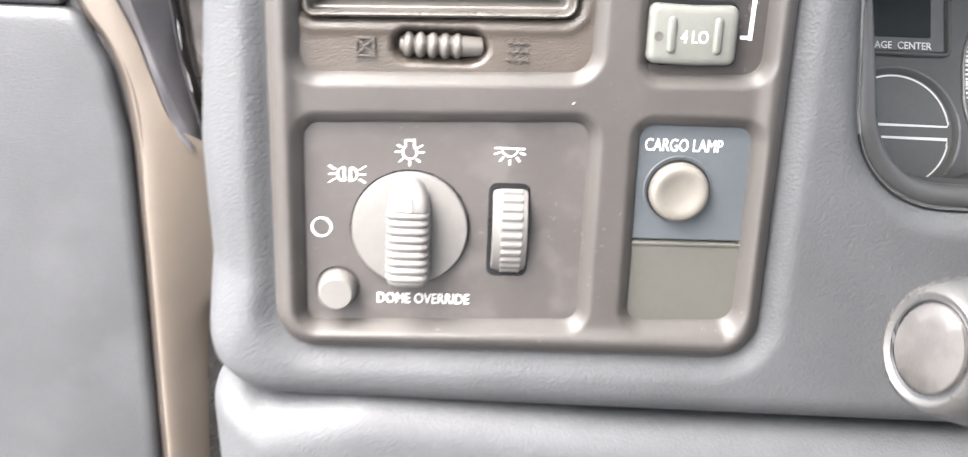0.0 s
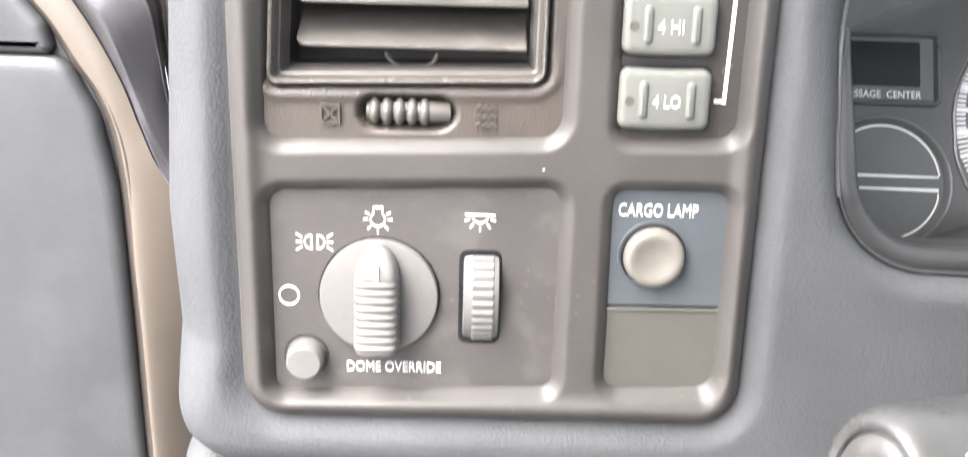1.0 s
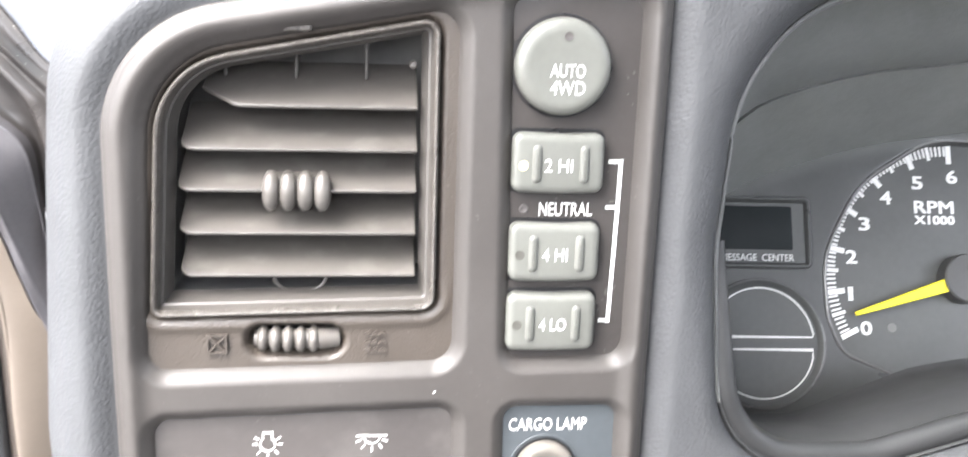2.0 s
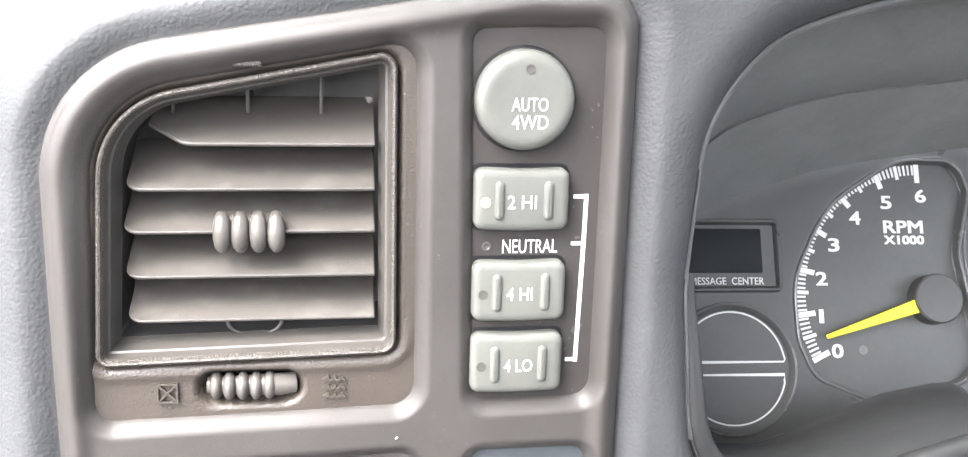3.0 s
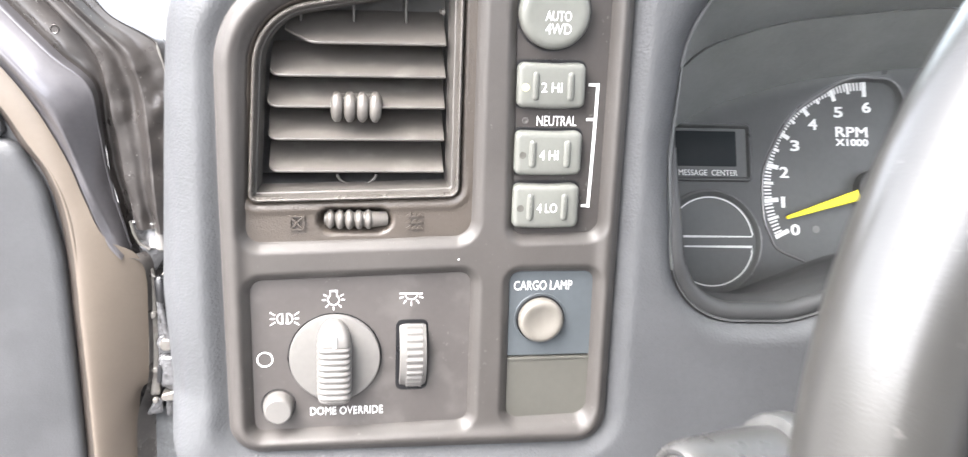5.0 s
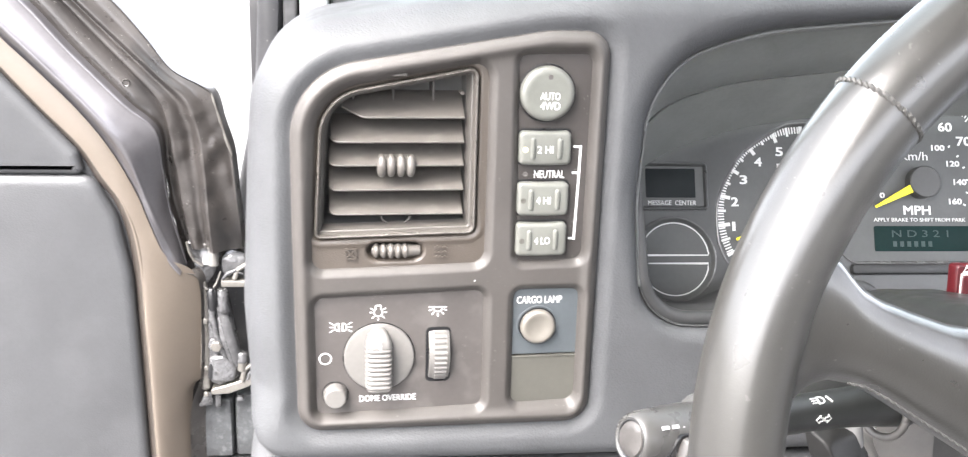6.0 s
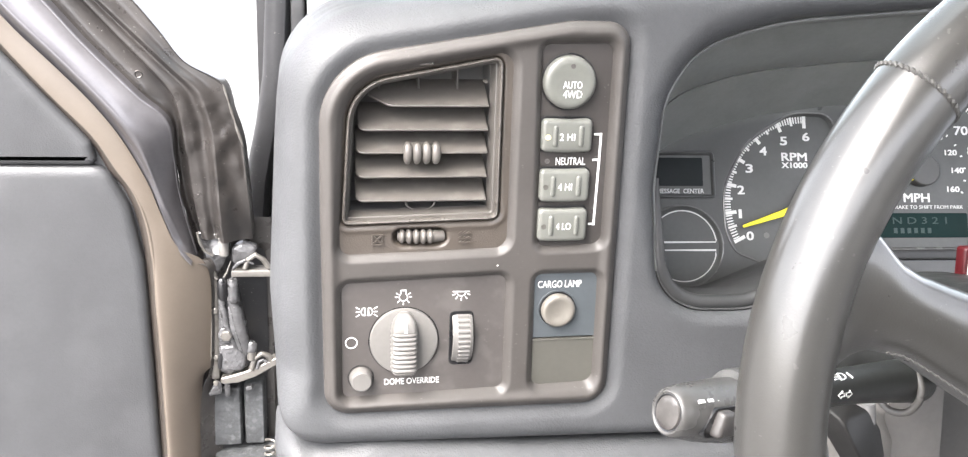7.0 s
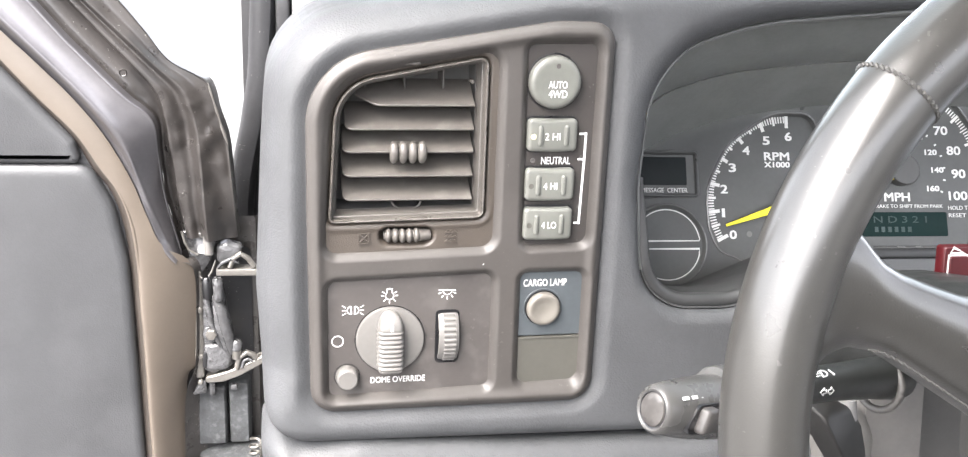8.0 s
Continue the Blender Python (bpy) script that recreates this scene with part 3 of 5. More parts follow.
for v, left, cut in ((85.4, -45, 9.0), (70.8, -54.5, 5.0), (56.8, -56, 5.0), (41.9, -56, 5.0), (27.0, -56, 5.0)):
    plan = rounded([(left, 0, cut), (24.2, 0, 0.6), (24.8, 29, 1), (left, 29, 3)], 7)
    if v > 80:
        plan = rounded([(-36, 0, 8), (24.2, 0, 0.6), (24.8, 29, 1), (-46, 29, 3), (-48, 11, 2)], 7)
    slat = capped(plan, [(0.3, -0.7), (0, -0.3), (0, 0.3), (0.35, 0.7)])
    tilt = Matrix.Translation((0, v, -4.5)) @ Matrix.Rotation(radians(26), 4, "X") @ Matrix(((1, 0, 0, 0), (0, 0, 1, 0), (0, -1, 0, 0), (0, 0, 0, 1)))
    part("louvre", slat, VENT, vent, m=P @ tilt)
for i in range(4):
    u = -25.0 + 5.75 * i
    bm = tube(bmesh.new(), [(u, v, w) for v, w in ((50.6, -6.2), (51.2, -5.4), (52.6, -4.2), (55.0, -3.2), (58.0, -3.0), (61.0, -4.2), (63.0, -6.0))], [0.6, 1.7, 2.5, 2.85, 2.85, 2.6, 1.6], 16)
    part("slider_rib", bm, VENT, vent, m=P, angle=80)
part("slider_body", block(-26.5, 53.5, -6.2, 62, -14, -4.6, 2.5, 2), VENT, vent, m=P)
for u in (-41.0, -17.0, 7.0):
    part("cross_vane", block(u - 0.6, 93, u + 0.6, 112, -40, -20, 0.5, 0.4), WALL, vent, m=P)
bm = bmesh.new()
tube(bm, [(u, v, -12.6) for u, v in arc(-16, 17.2, 9, 0, -180, 14)], 0.8)
part("damper_tab", bm, VENT, vent, m=P @ Matrix.Translation((0, 7.0, 0)) @ Matrix.Translation((0, 17.2, 0)) @ Matrix.Diagonal((1, 0.55, 1, 1)) @ Matrix.Translation((0, -17.2, 0)))
bm = lathe(bmesh.new(), 22.6, 100.0, [(1.3, -14), (1.3, -7.5), (0.9, -7.0), (0, -6.9)], 12)
part("pivot_pin", bm, WALL, vent, m=P)
bm = capped(rect(-20.0, 110.4, -10.5, 112.8, 1.1), [(0, -2), (0, 2.4), (0.4, 3.0), (0.8, 3.2)])
part("catch", bm, RIM, vent, m=P)
# air flow wheel in its slot
wheel = part("flow_wheel_drum", tube(bmesh.new(), [(-31, 5.1, -3.2), (-12, 5.1, -2.2), (-8, 5.1, -2.2), (-2.5, 5.1, -3.5)], [2.8, 3.6, 3.8, 3.4], 20), VENT, vent, m=P)
for i in range(5):
    bm = bmesh.new()
    bmesh.ops.create_uvsphere(bm, u_segments=16, v_segments=12, radius=1)
    bm.transform(P @ Matrix.Translation((-28.2 + 4.35 * i, 5.1, -1.6 - 0.35 * (i - 2.6) ** 2 * 0.6)) @ Matrix.Diagonal((2.5, 4.7, 5.0, 1)))
    part("wheel_rib", bm, VENT, wheel)
# black floor, the slot's shade put into its colour
part("slot_floor", block(-36, -3, 2, 13, -8, -7, 4, 0.3), SHADEGREASE, vent, m=P)
bm = bmesh.new()
ribbon(bm, [(-46.6, 1.2), (-40.4, 1.2), (-40.4, 7.4), (-46.6, 7.4)], 0.7, 1.35, True, -0.2)
ribbon(bm, [(-46.2, 1.6), (-40.8, 7.0)], 0.7, 1.3, False, -0.2)
ribbon(bm, [(-46.2, 7.0), (-40.8, 1.6)], 0.7, 1.3, False, -0.2)
part("closed_mark", bm, FASCIA, vent, "moulded crossed square mark", m=P)
bm = bmesh.new()
for v in (1.4, 4.4, 7.4):
    ribbon(bm, [(6.8, v - 0.3), (8.6, v + 0.6), (9.0, v - 0.4), (10.9, v + 0.5), (11.3, v - 0.5), (13.2, v + 0.4), (14.2, v - 0.6)], 0.85, 1.0, False, -0.2)
part("open_mark", bm, FASCIA, vent, "moulded air flow mark", m=P)

# ---- four-wheel-drive switch ----
drive = thing("drive_mode_switch", at(P, 77, 0, -6), "smoked plate with a round and three square grey drive buttons", "switch")
plate = part("plate", capped(inset(DRIVE_OPEN, -1.5), [(0, -8), (0, -0.3), (0.3, 0)]), GLOSS, drive, m=P)
# black ring on the plate, painted shade round the button
well = lathe(bmesh.new(), 71.8, 101.5, [(17.4, -0.5), (17.4, 0.06), (16.6, 0.06), (16.4, -0.5)])
part("button_gap", well, SHADEGREASE, drive, m=P)
auto = part("round_button", lathe(bmesh.new(), 71.8, 101.5, [(16.2, -2), (16.2, 3.6), (15.7, 4.9), (14.7, 5.8), (13.2, 6.3), (11.5, 6.2), (8, 6.0), (0, 5.9)], 64), BUTTON, drive, m=P)
part("lettering", lettering("AUTO", 67.0, 98.2, 78.8, 102.5, 6.25, BOLD), WHITE, auto, "white lettering AUTO", m=P)
part("lettering", lettering("4WD", 67.2, 92.4, 79.0, 97.0, 6.25, BOLD), WHITE, auto, "white lettering 4WD", m=P)
part("indicator", lathe(bmesh.new(), 72.6, 111.6, [(1.5, 5.5), (1.5, 6.35), (1.1, 6.3), (0, 6.1)], 20), PLATE, auto, m=P)
for name, v0, v1, lit, t0, t1 in (("2 HI", 59.0, 79.5, True, 66.8, 76.4), ("4 HI", 27.7, 48.3, False, 67.4, 76.2), ("4 LO", 2.2, 23.2, False, 67.4, 77.0)):
    c = (v0 + v1) / 2
    # black patch edging the button, painted as its gap shade
    part("button_gap", capped(rect(54.9, v0 - 1.0, 88.4, v1 + 1.0, 3.5), [(0, -0.5), (0, 0.05), (0.5, 0.06)]), SHADEGREASE, drive, m=P)
    body = rounded([(56.0, v0, 3.2), (72, v0 - 0.5, 120), (87.5, v0, 3.2), (87.5, v1, 3.2), (72, v1 - 0.7, 120), (56.0, v1, 3.2)], 6)
    b = part("square_button", capped(body, [(0, -2), (0, 3.4), (0.5, 4.4), (1.4, 5.0), (2.8, 5.2)]), BUTTON, drive, m=P)
    for u in (64.1, 80.4):
        part("grip_bar", capped(rect(u - 1.7, c - 6.9, u + 1.7, c + 6.3, 1.65), [(0, 4.8), (0.2, 5.6), (0.7, 6.1), (1.3, 6.3)]), BUTTON, b, m=P)
    part("lettering", lettering(name, t0, c - 3.0, t1, c + 1.4, 5.45, BOLD), WHITE, b, "white lettering " + name, m=P)
    part("indicator", lathe(bmesh.new(), 59.5, c - 0.9, [(1.7, 4.6), (1.7, 5.35), (1.2, 5.3), (0, 5.2)], 20), GLASSY if lit else OLIVE, b, "small lit amber lamp" if lit else "small unlit lamp", m=P)
part("lettering", lettering("NEUTRAL", 66.4, 50.0, 85.1, 54.7, 0.25, BOLD), WHITE, drive, "white lettering NEUTRAL", m=P)
part("neutral_lamp", lathe(bmesh.new(), 61.0, 52.4, [(1.6, -0.5), (1.6, 0.3), (1.1, 0.4), (0.7, 0.1), (0, 0.1)], 20), PLATE, drive, m=P)
bm = bmesh.new()
ribbon(bm, [(94.4, 70.1), (94.2, 53.0), (93.2, 10.9)], 1.4, 0.2)
ribbon(bm, [(90.0, 69.3), (93.6, 69.3)], 1.3, 0.2)
ribbon(bm, [(89.9, 53.2), (93.4, 53.2)], 1.3, 0.2)
ribbon(bm, [(89.7, 11.8), (92.4, 11.8)], 1.3, 0.2)
part("bracket_line", bm, WHITE, drive, "white printed bracket", m=P)

# ---- headlamp switch ----
lamp = thing("headlamp_switch", at(P, -14, -99, -6), "grey-brown headlamp switch plate with a ribbed rotary knob", "switch")
part("plate", capped(inset(LAMP_OPEN, -1.5), [(0, -8), (0, -0.4), (0.4, 0)]), PLATE, lamp, m=P)
# black ring painted for the thin shadow round the knob
part("knob_gap", lathe(bmesh.new(), -26.6, -62.4, [(22.3, -0.5), (22.3, 0.06), (21.4, 0.06)], 64), SHADEGREASE, lamp, m=P)
knob = part("knob", lathe(bmesh.new(), -26.6, -62.4, [(21.6, -1), (21.6, 2.2), (21.2, 2.8), (20.4, 3.0), (0, 3.2)], 72), KNOB, lamp, m=P)


def grip_ring(y, ribs):
    f = (y + 82.2) / 40.2                       # 0 at the foot, 1 at the top
    hw = 7.9
    h = 11.0
    end = min(f / 0.07, 1.0)
    s = math.sqrt(max(0.0, 1 - (1 - end) ** 2))
    hw *= 0.55 + 0.45 * s
    h *= 0.75 + 0.25 * s
    if f > 0.72:
        q = (f - 0.72) / 0.28
        hw *= math.sqrt(max(0.06, 1 - q * q * 0.95))
        h *= math.sqrt(max(0.05, 1 - q * q * 0.9))
    if ribs:
        bump = abs(math.sin(math.pi * (y + 80.0) / 3.0))
        hw += 0.75 * bump - 0.4
        h += 0.9 * bump - 0.5
    pts = []
    for i in range(15):
        a = math.pi * i / 14
        c, sn = math.cos(a), math.sin(a)
        k = 0.42
        pts.append((-27.0 + hw * math.copysign(abs(c) ** k, c), y, 2.6 + h * abs(sn) ** k))
    return pts + [(-27.0 - hw * 0.98, y, 2.4), (-27.0 + hw * 0.98, y, 2.4)]


ys = np.linspace(-82.2, -42.0, 160)
grip = part("grip", loft(bmesh.new(), [grip_ring(y, -80.0 < y < -53.0) for y in ys]), KNOB, knob, "ribbed light grey grip", m=P, angle=60)
bm = bmesh.new()
ribbon(bm, [(-26.6, -47.0), (-26.6, -52.6)], 1.6, 13.9, False, 8.0)
part("pointer", bm, WHITE, knob, "white pointer stripe", m=P)
# the same painted shadow ring for the push button
part("knob_gap", lathe(bmesh.new(), -53.6, -86.8, [(8.4, -0.5), (8.4, 0.06), (7.8, 0.06)], 40), SHADEGREASE, lamp, m=P)
part("dome_button", lathe(bmesh.new(), -53.6, -87.0, [(7.4, -1), (7.1, 3.4), (6.6, 6.8), (5.9, 7.6), (4.6, 7.7), (0, 7.3)], 40), KNOB, lamp, "round light grey push button", m=P)
# black patch painted as the shade inside the wheel slot
part("wheel_slot", capped(rect(2.4, -80.6, 17.9, -44.2, 3.2), [(0, -0.5), (0, 0.1), (0.3, 0.12)]), SHADEGREASE, lamp, m=P)
thumb = bmesh.new()
CW = (-62.4, -12.5)
n = 60
rings = []
for i in range(n + 1):
    a = math.radians(20 + 140 * i / n)
    q = 21.0
    rib = 0.8 * (1 if (i // 2) % 2 else 0)
    row = []
    for u, rad in ((4.0, -1.6), (4.4, -0.5), (7.2, 0.0), (7.6, 0.0 + rib), (14.8, 0.0 + rib), (15.2, 0.0), (16.8, -0.5), (17.2, -1.6)):
        rr2 = q + rad
        row.append((u, CW[0] + rr2 * math.cos(a), CW[1] + rr2 * math.sin(a) * 0.93))
    rings.append(row)
loft(thumb, rings, False, False)
part("thumbwheel", thumb, KNOB, lamp, "ribbed light grey dimmer wheel", m=P, angle=25)
# printed marks
bm = bmesh.new()
ribbon(bm, circle(-59.5, -63.1, 3.55, 32), 0.65, 0.2, True)
part("off_mark", bm, WHITE, lamp, "white printed ring mark", m=P)
bm = bmesh.new()
ribbon(bm, arc(-27.1, -33.6, 2.6, 125, 415, 24), 0.58, 0.2)
ribbon(bm, [(-28.7, -31.4), (-28.7, -29.2), (-25.5, -29.2), (-25.5, -31.4)], 0.58, 0.2)
for a in (180, 0, 225, 315, 270, 150, 30):
    c, s = math.cos(radians(a)), math.sin(radians(a))
    ribbon(bm, [(-27.1 + 3.5 * c, -33.6 + 3.5 * s), (-27.1 + 5.3 * c, -33.6 + 5.3 * s)], 0.58, 0.2)
part("headlamp_mark", bm, WHITE, lamp, "white printed lamp bulb mark", m=P)
bm = bmesh.new()
ribbon(bm, [(4.0, -31.0), (15.0, -31.2)], 0.6, 0.2)
ribbon(bm, arc(9.6, -31.2, 2.9, 180, 360, 14), 0.5, 0.2)
for a in (200, 232, 270, 308, 340):
    c, s = math.cos(radians(a)), math.sin(radians(a))
    ribbon(bm, [(9.6 + 3.9 * c, -31.3 + 3.9 * s), (9.6 + 6.0 * c, -31.3 + 6.0 * s)], 0.6, 0.2)
part("dome_lamp_mark", bm, WHITE, lamp, "white printed dome lamp mark", m=P)
bm = bmesh.new()
for sgn, c0 in ((-1, -51.0), (1, -48.8)):
    ribbon(bm, [(c0, -40.0), (c0, -45.2)] + [(c0 + sgn * 2.6 * math.sin(radians(x)), -42.6 - 2.6 * math.cos(radians(x))) for x in (20, 50, 90, 130, 160)], 0.5, 0.2, True)
    for dv, dl in ((1.7, 1.5), (0.0, 0.0), (-1.7, -1.5)):
        ribbon(bm, [(c0 + sgn * 3.3, -42.6 + dv), (c0 + sgn * 5.6, -42.6 + dv + dl)], 0.5, 0.2)
part("parking_lamp_mark", bm, WHITE, lamp, "white printed parking lamps mark", m=P)
part("lettering", lettering("DOME OVERRIDE", -38.7, -92.7, -3.6, -88.6, 0.2, 0.02), WHITE, lamp, "white lettering DOME OVERRIDE", m=P)

# ---- cargo lamp switch and blank below it ----
cargo = thing("cargo_lamp_switch", at(P, 78, -64, -6), "blue-grey plate with a round cream cargo lamp button", "switch")
top_half = rounded([(55.5, -64.4, 0), (100.2, -64.4, 0), (99.9, -19.2, 5), (55.2, -19.2, 5)], 7)
part("plate", capped(top_half, [(0, -8), (0, -0.4), (0.4, 0)]), BLUE, cargo, m=P)
part("ring", lathe(bmesh.new(), 72.6, -44.8, [(13.0, -0.5), (12.9, 0.35), (12.6, 0.5), (12.2, 0.4), (12.0, -0.5)], 48), BLUE, cargo, m=P)
# black ring, shade of the button gap as colour
part("button_gap", lathe(bmesh.new(), 72.8, -45.2, [(11.9, -0.4), (11.9, 0.1), (10.8, 0.1)], 48), SHADEGREASE, cargo, m=P)
part("push_button", lathe(bmesh.new(), 72.9, -45.4, [(11.1, -1), (11.1, 2.4), (10.6, 3.6), (9.6, 4.3), (8.3, 4.4), (6.6, 3.9), (4.4, 3.2), (0, 2.9)], 56), CREAM, cargo, "round cream dished button", m=P)
part("lettering", lettering("CARGO LAMP", 59.1, -30.3, 87.8, -25.6, 0.2, BOLD), WHITE, cargo, "white lettering CARGO LAMP", m=P)
blank = thing("blank_switch_plate", at(P, 78, -97, -6), "plain olive-grey blanking plate below the cargo switch", "blanking plate")
low_half = rounded([(55.8, -99, 5), (100.4, -98, 6), (100.0, -66.6, 0), (55.6, -66.4, 0)], 7)
part("plate", capped(low_half, [(0, -8), (0, -0.5), (0.5, 0)]), OLIVE, blank, m=P)
part("top_lip", block(56.0, -66.9, 99.9, -65.3, -6, 0.5, 0.6, 0.5), OLIVE, blank, m=P)

# ---- instrument cluster ----
clu = thing("instrument_cluster", at(Q, 100, -40, -8), "dark grey truck gauge cluster with white markings", "gauges")
TACH = rounded([(17, -4, 14), (48, -16.5, 20), (108, -5, 20), (98.5, 60, 30), (107.5, 92, 10), (103, 108, 12), (70, 109, 40), (30, 84, 60), (9.5, 46, 50), (10, 14, 30)], 8)
SPEEDO = rounded([(112, -2, 14), (262, -2, 14), (268, 70, 60), (225, 135, 50), (140, 135, 50), (102, 70, 60)], 10)
LG = circle(-27, 0, 33, 56)
MSG = rect(-56, 38.6, 1.8, 76.8, 4)
st, X, Y = grid(-90, 330, -70, 150, 1.0, 4.0)
for o, dep in ((TACH, 4.5), (SPEEDO, 4.5), (LG, 0.0), (MSG, 0.0)):
    if dep:
        e = -polydist(o, X, Y)
        st[2] -= np.where(e < 2.0, np.clip((2.0 - e) / 3.0, 0, 1) * dep, 0)
part("cluster_trim", sheet(st), TRIM, clu, m=Q, angle=80)
part("gauge_face", capped(TACH, [(0, -1.5), (0.4, -0.1), (1.0, 0.0)]), FACE, clu, "dark tachometer face", m=Q)
part("gauge_face", capped(SPEEDO, [(0, -1.5), (0.4, -0.1), (1.0, 0.0)]), FACE, clu, "dark speedometer face", m=Q)
bm = bmesh.new()
tube(bm, [(*p, 4.0) for p in inset(TACH, -1.2)], 1.0, 8, True)
part("gauge_rim", bm, GAUGERIM, clu, m=Q)
bm = bmesh.new()
tube(bm, [(*p, 4.0) for p in inset(SPEEDO, -1.2)], 1.0, 8, True)
part("gauge_rim", bm, GAUGERIM, clu, m=Q)
# warning lamp disc
part("warning_disc", lathe(bmesh.new(), -27, 0, [(33.5, 2), (33.2, 5.5), (32.0, 6.6), (30.6, 5.6), (29.6, 4.4), (0, 4.4)], 72), FACE, clu, m=Q)
bm = bmesh.new()
tube(bm, [(*p, 5.2) for p in circle(-27, 0, 32.6, 72)], 1.1, 8, True)
part("disc_rim", bm, GAUGERIM, clu, m=Q)
bm = bmesh.new()
ribbon(bm, [(-54.2, 3.3)] + arc(-27, 1, 27.6, 172, 10, 30) + [(0.6, 5.0), (0.0, 3.3)], 0.8, 4.75, True, 4.3)
ribbon(bm, [(-54.2, -3.0), (0.0, -3.2), (-0.4, -6.0)] + arc(-27, -0.5, 27.6, -14, -160, 30), 0.8, 4.75, True, 4.3)
part("printed_outline", bm, WHITE, clu, "white printed half-round outlines", m=Q)
bm = bmesh.new()
tube(bm, [(u, v, 5.0) for u, v in [(-66, 70), (-66.5, 30), (-66, 4)] + arc(-27, 0, 39, 180, 285, 20) + [(6, -31), (40, -25), (78, -19), (118, -13)]], 1.3, 8)
part("trim_ridge", bm, TRIM, clu, m=Q)
# message display
bm = bmesh.new()
cap(bm, MSG, [(0, 3), (0, 5.5), (0.8, 6.4), (1.8, 6.4), (2.8, 5.4), (3.4, 4.2)], False)
msg = part("message_display", bm, TRIM, clu, m=Q)
part("panel", capped(inset(MSG, 3), [(0, 3.8), (0.2, 4.4)]), FACE, msg, m=Q)
part("screen", capped(rect(-48, 48.6, -8.2, 71.6, 1), [(0, 4.0), (0, 4.8), (0.3, 4.9)]), SCREEN, msg, "dark unlit screen", m=Q)
part("lettering", lettering("MESSAGE  CENTER", -46.5, 42.6, -7.8, 46.3, 4.8, 0.0), WHITE, msg, "pale lettering MESSAGE CENTER", m=Q)
# tachometer marks
TC, SC = (82.0, 35.8), (182.0, 62.0)
for i in range(61):
    a = radians(206.5 - 117.0 * i / 60)
    big, half = i % 10 == 0, i % 5 == 0
    r0, r1 = (62.0, 72.0) if big else ((64.5, 72.0) if half else (66.2, 71.6))
    bm = ribbon(bmesh.new(), [(TC[0] + r0 * math.cos(a), TC[1] + r0 * math.sin(a)), (TC[0] + r1 * math.cos(a), TC[1] + r1 * math.sin(a))], 2.8 if big else (1.9 if half else 1.05), 0.25)
    part("tick", bm, WHITE, clu, m=Q)
for n, (u, v) in enumerate(((31.0, 8.6), (23.6, 26.6), (25.2, 46.2), (33.2, 64.0), (46.0, 78.5), (64.0, 87.0), (83.6, 90.6))):
    wd = 3.1 if n != 1 else 1.3
    part("number", lettering(str(n), u - wd, v - 3.6, u + wd, v + 3.6, 0.3, 0.28), WHITE, clu, "white number " + str(n), m=Q)
part("lettering", lettering("RPM", 61.4, 70.4, 83.5, 77.2, 0.3, 0.24), WHITE, clu, "white lettering RPM", m=Q)
part("lettering", lettering("X1000", 61.2, 64.4, 83.6, 69.2, 0.3, 0.24), WHITE, clu, "white lettering X1000", m=Q)


def needle(c, tip, wide):
    c, tip = Vector(c), Vector(tip)
    t = (tip - c).normalized()
    nn = Vector((-t.y, t.x))
    pts = [c + t * 4 - nn * wide, c + t * 4 + nn * wide, tip + nn * 1.1, tip - nn * 1.1]
    pts = [tuple(p) for p in pts]
    if sum(pts[i - 1][0] * pts[i][1] - pts[i][0] * pts[i - 1][1] for i in range(4)) < 0:
        pts = pts[::-1]
    return capped(rounded([(*p, 0.6) for p in pts], 3), [(0, 6.5), (0, 7.2), (0.5, 7.7)])


nd = part("needle", needle((84.2, 34.6), (22.6, 15.4), 3.9), YELLOW, clu, "yellow needle", m=Q)
part("needle_hub", lathe(bmesh.new(), 84.2, 34.8, [(13, 0), (13, 8.5), (12.2, 9.3), (0, 9.5)], 48), HUB, nd, m=Q)
nd = part("needle", needle(SC, (139.0, 41.5), 3.9), YELLOW, clu, "yellow needle", m=Q)
part("needle_hub", lathe(bmesh.new(), *SC, [(13, 0), (13, 8.5), (12.2, 9.3), (0, 9.5)], 48), HUB, nd, m=Q)
for i in range(52):
    a = radians(80 - 2.0 * i)
    big, half = i % 10 == 0, i % 5 == 0
    r0, r1 = (66.0, 75.0) if big else ((67.5, 75.0) if half else (69.5, 74.6))
    bm = ribbon(bmesh.new(), [(SC[0] + r0 * math.cos(a), SC[1] + r0 * math.sin(a)), (SC[0] + r1 * math.cos(a), SC[1] + r1 * math.sin(a))], 2.2 if big else 1.0, 0.25)
    part("tick", bm, WHITE, clu, m=Q)
for body, u, v, hw, hh in (("60", 207, 109, 6, 3.7), ("70", 222.4, 97.3, 6.4, 3.8), ("80", 233, 80.0, 6.4, 3.8), ("90", 236, 60.0, 6.4, 3.8), ("100", 234, 41.0, 8.6, 3.8), ("100", 199.6, 91.5, 5.8, 2.4), ("0", 149, 52, 2.2, 2.2),
                           ("120", 211.7, 78.4, 5.6, 2.4), ("140", 216.7, 63.2, 5.6, 2.4), ("160", 211.5, 47.2, 5.6, 2.4)):
    part("number", lettering(body, u - hw, v - hh, u + hw, v + hh, 0.3, 0.22), WHITE, clu, "white number " + body, m=Q)
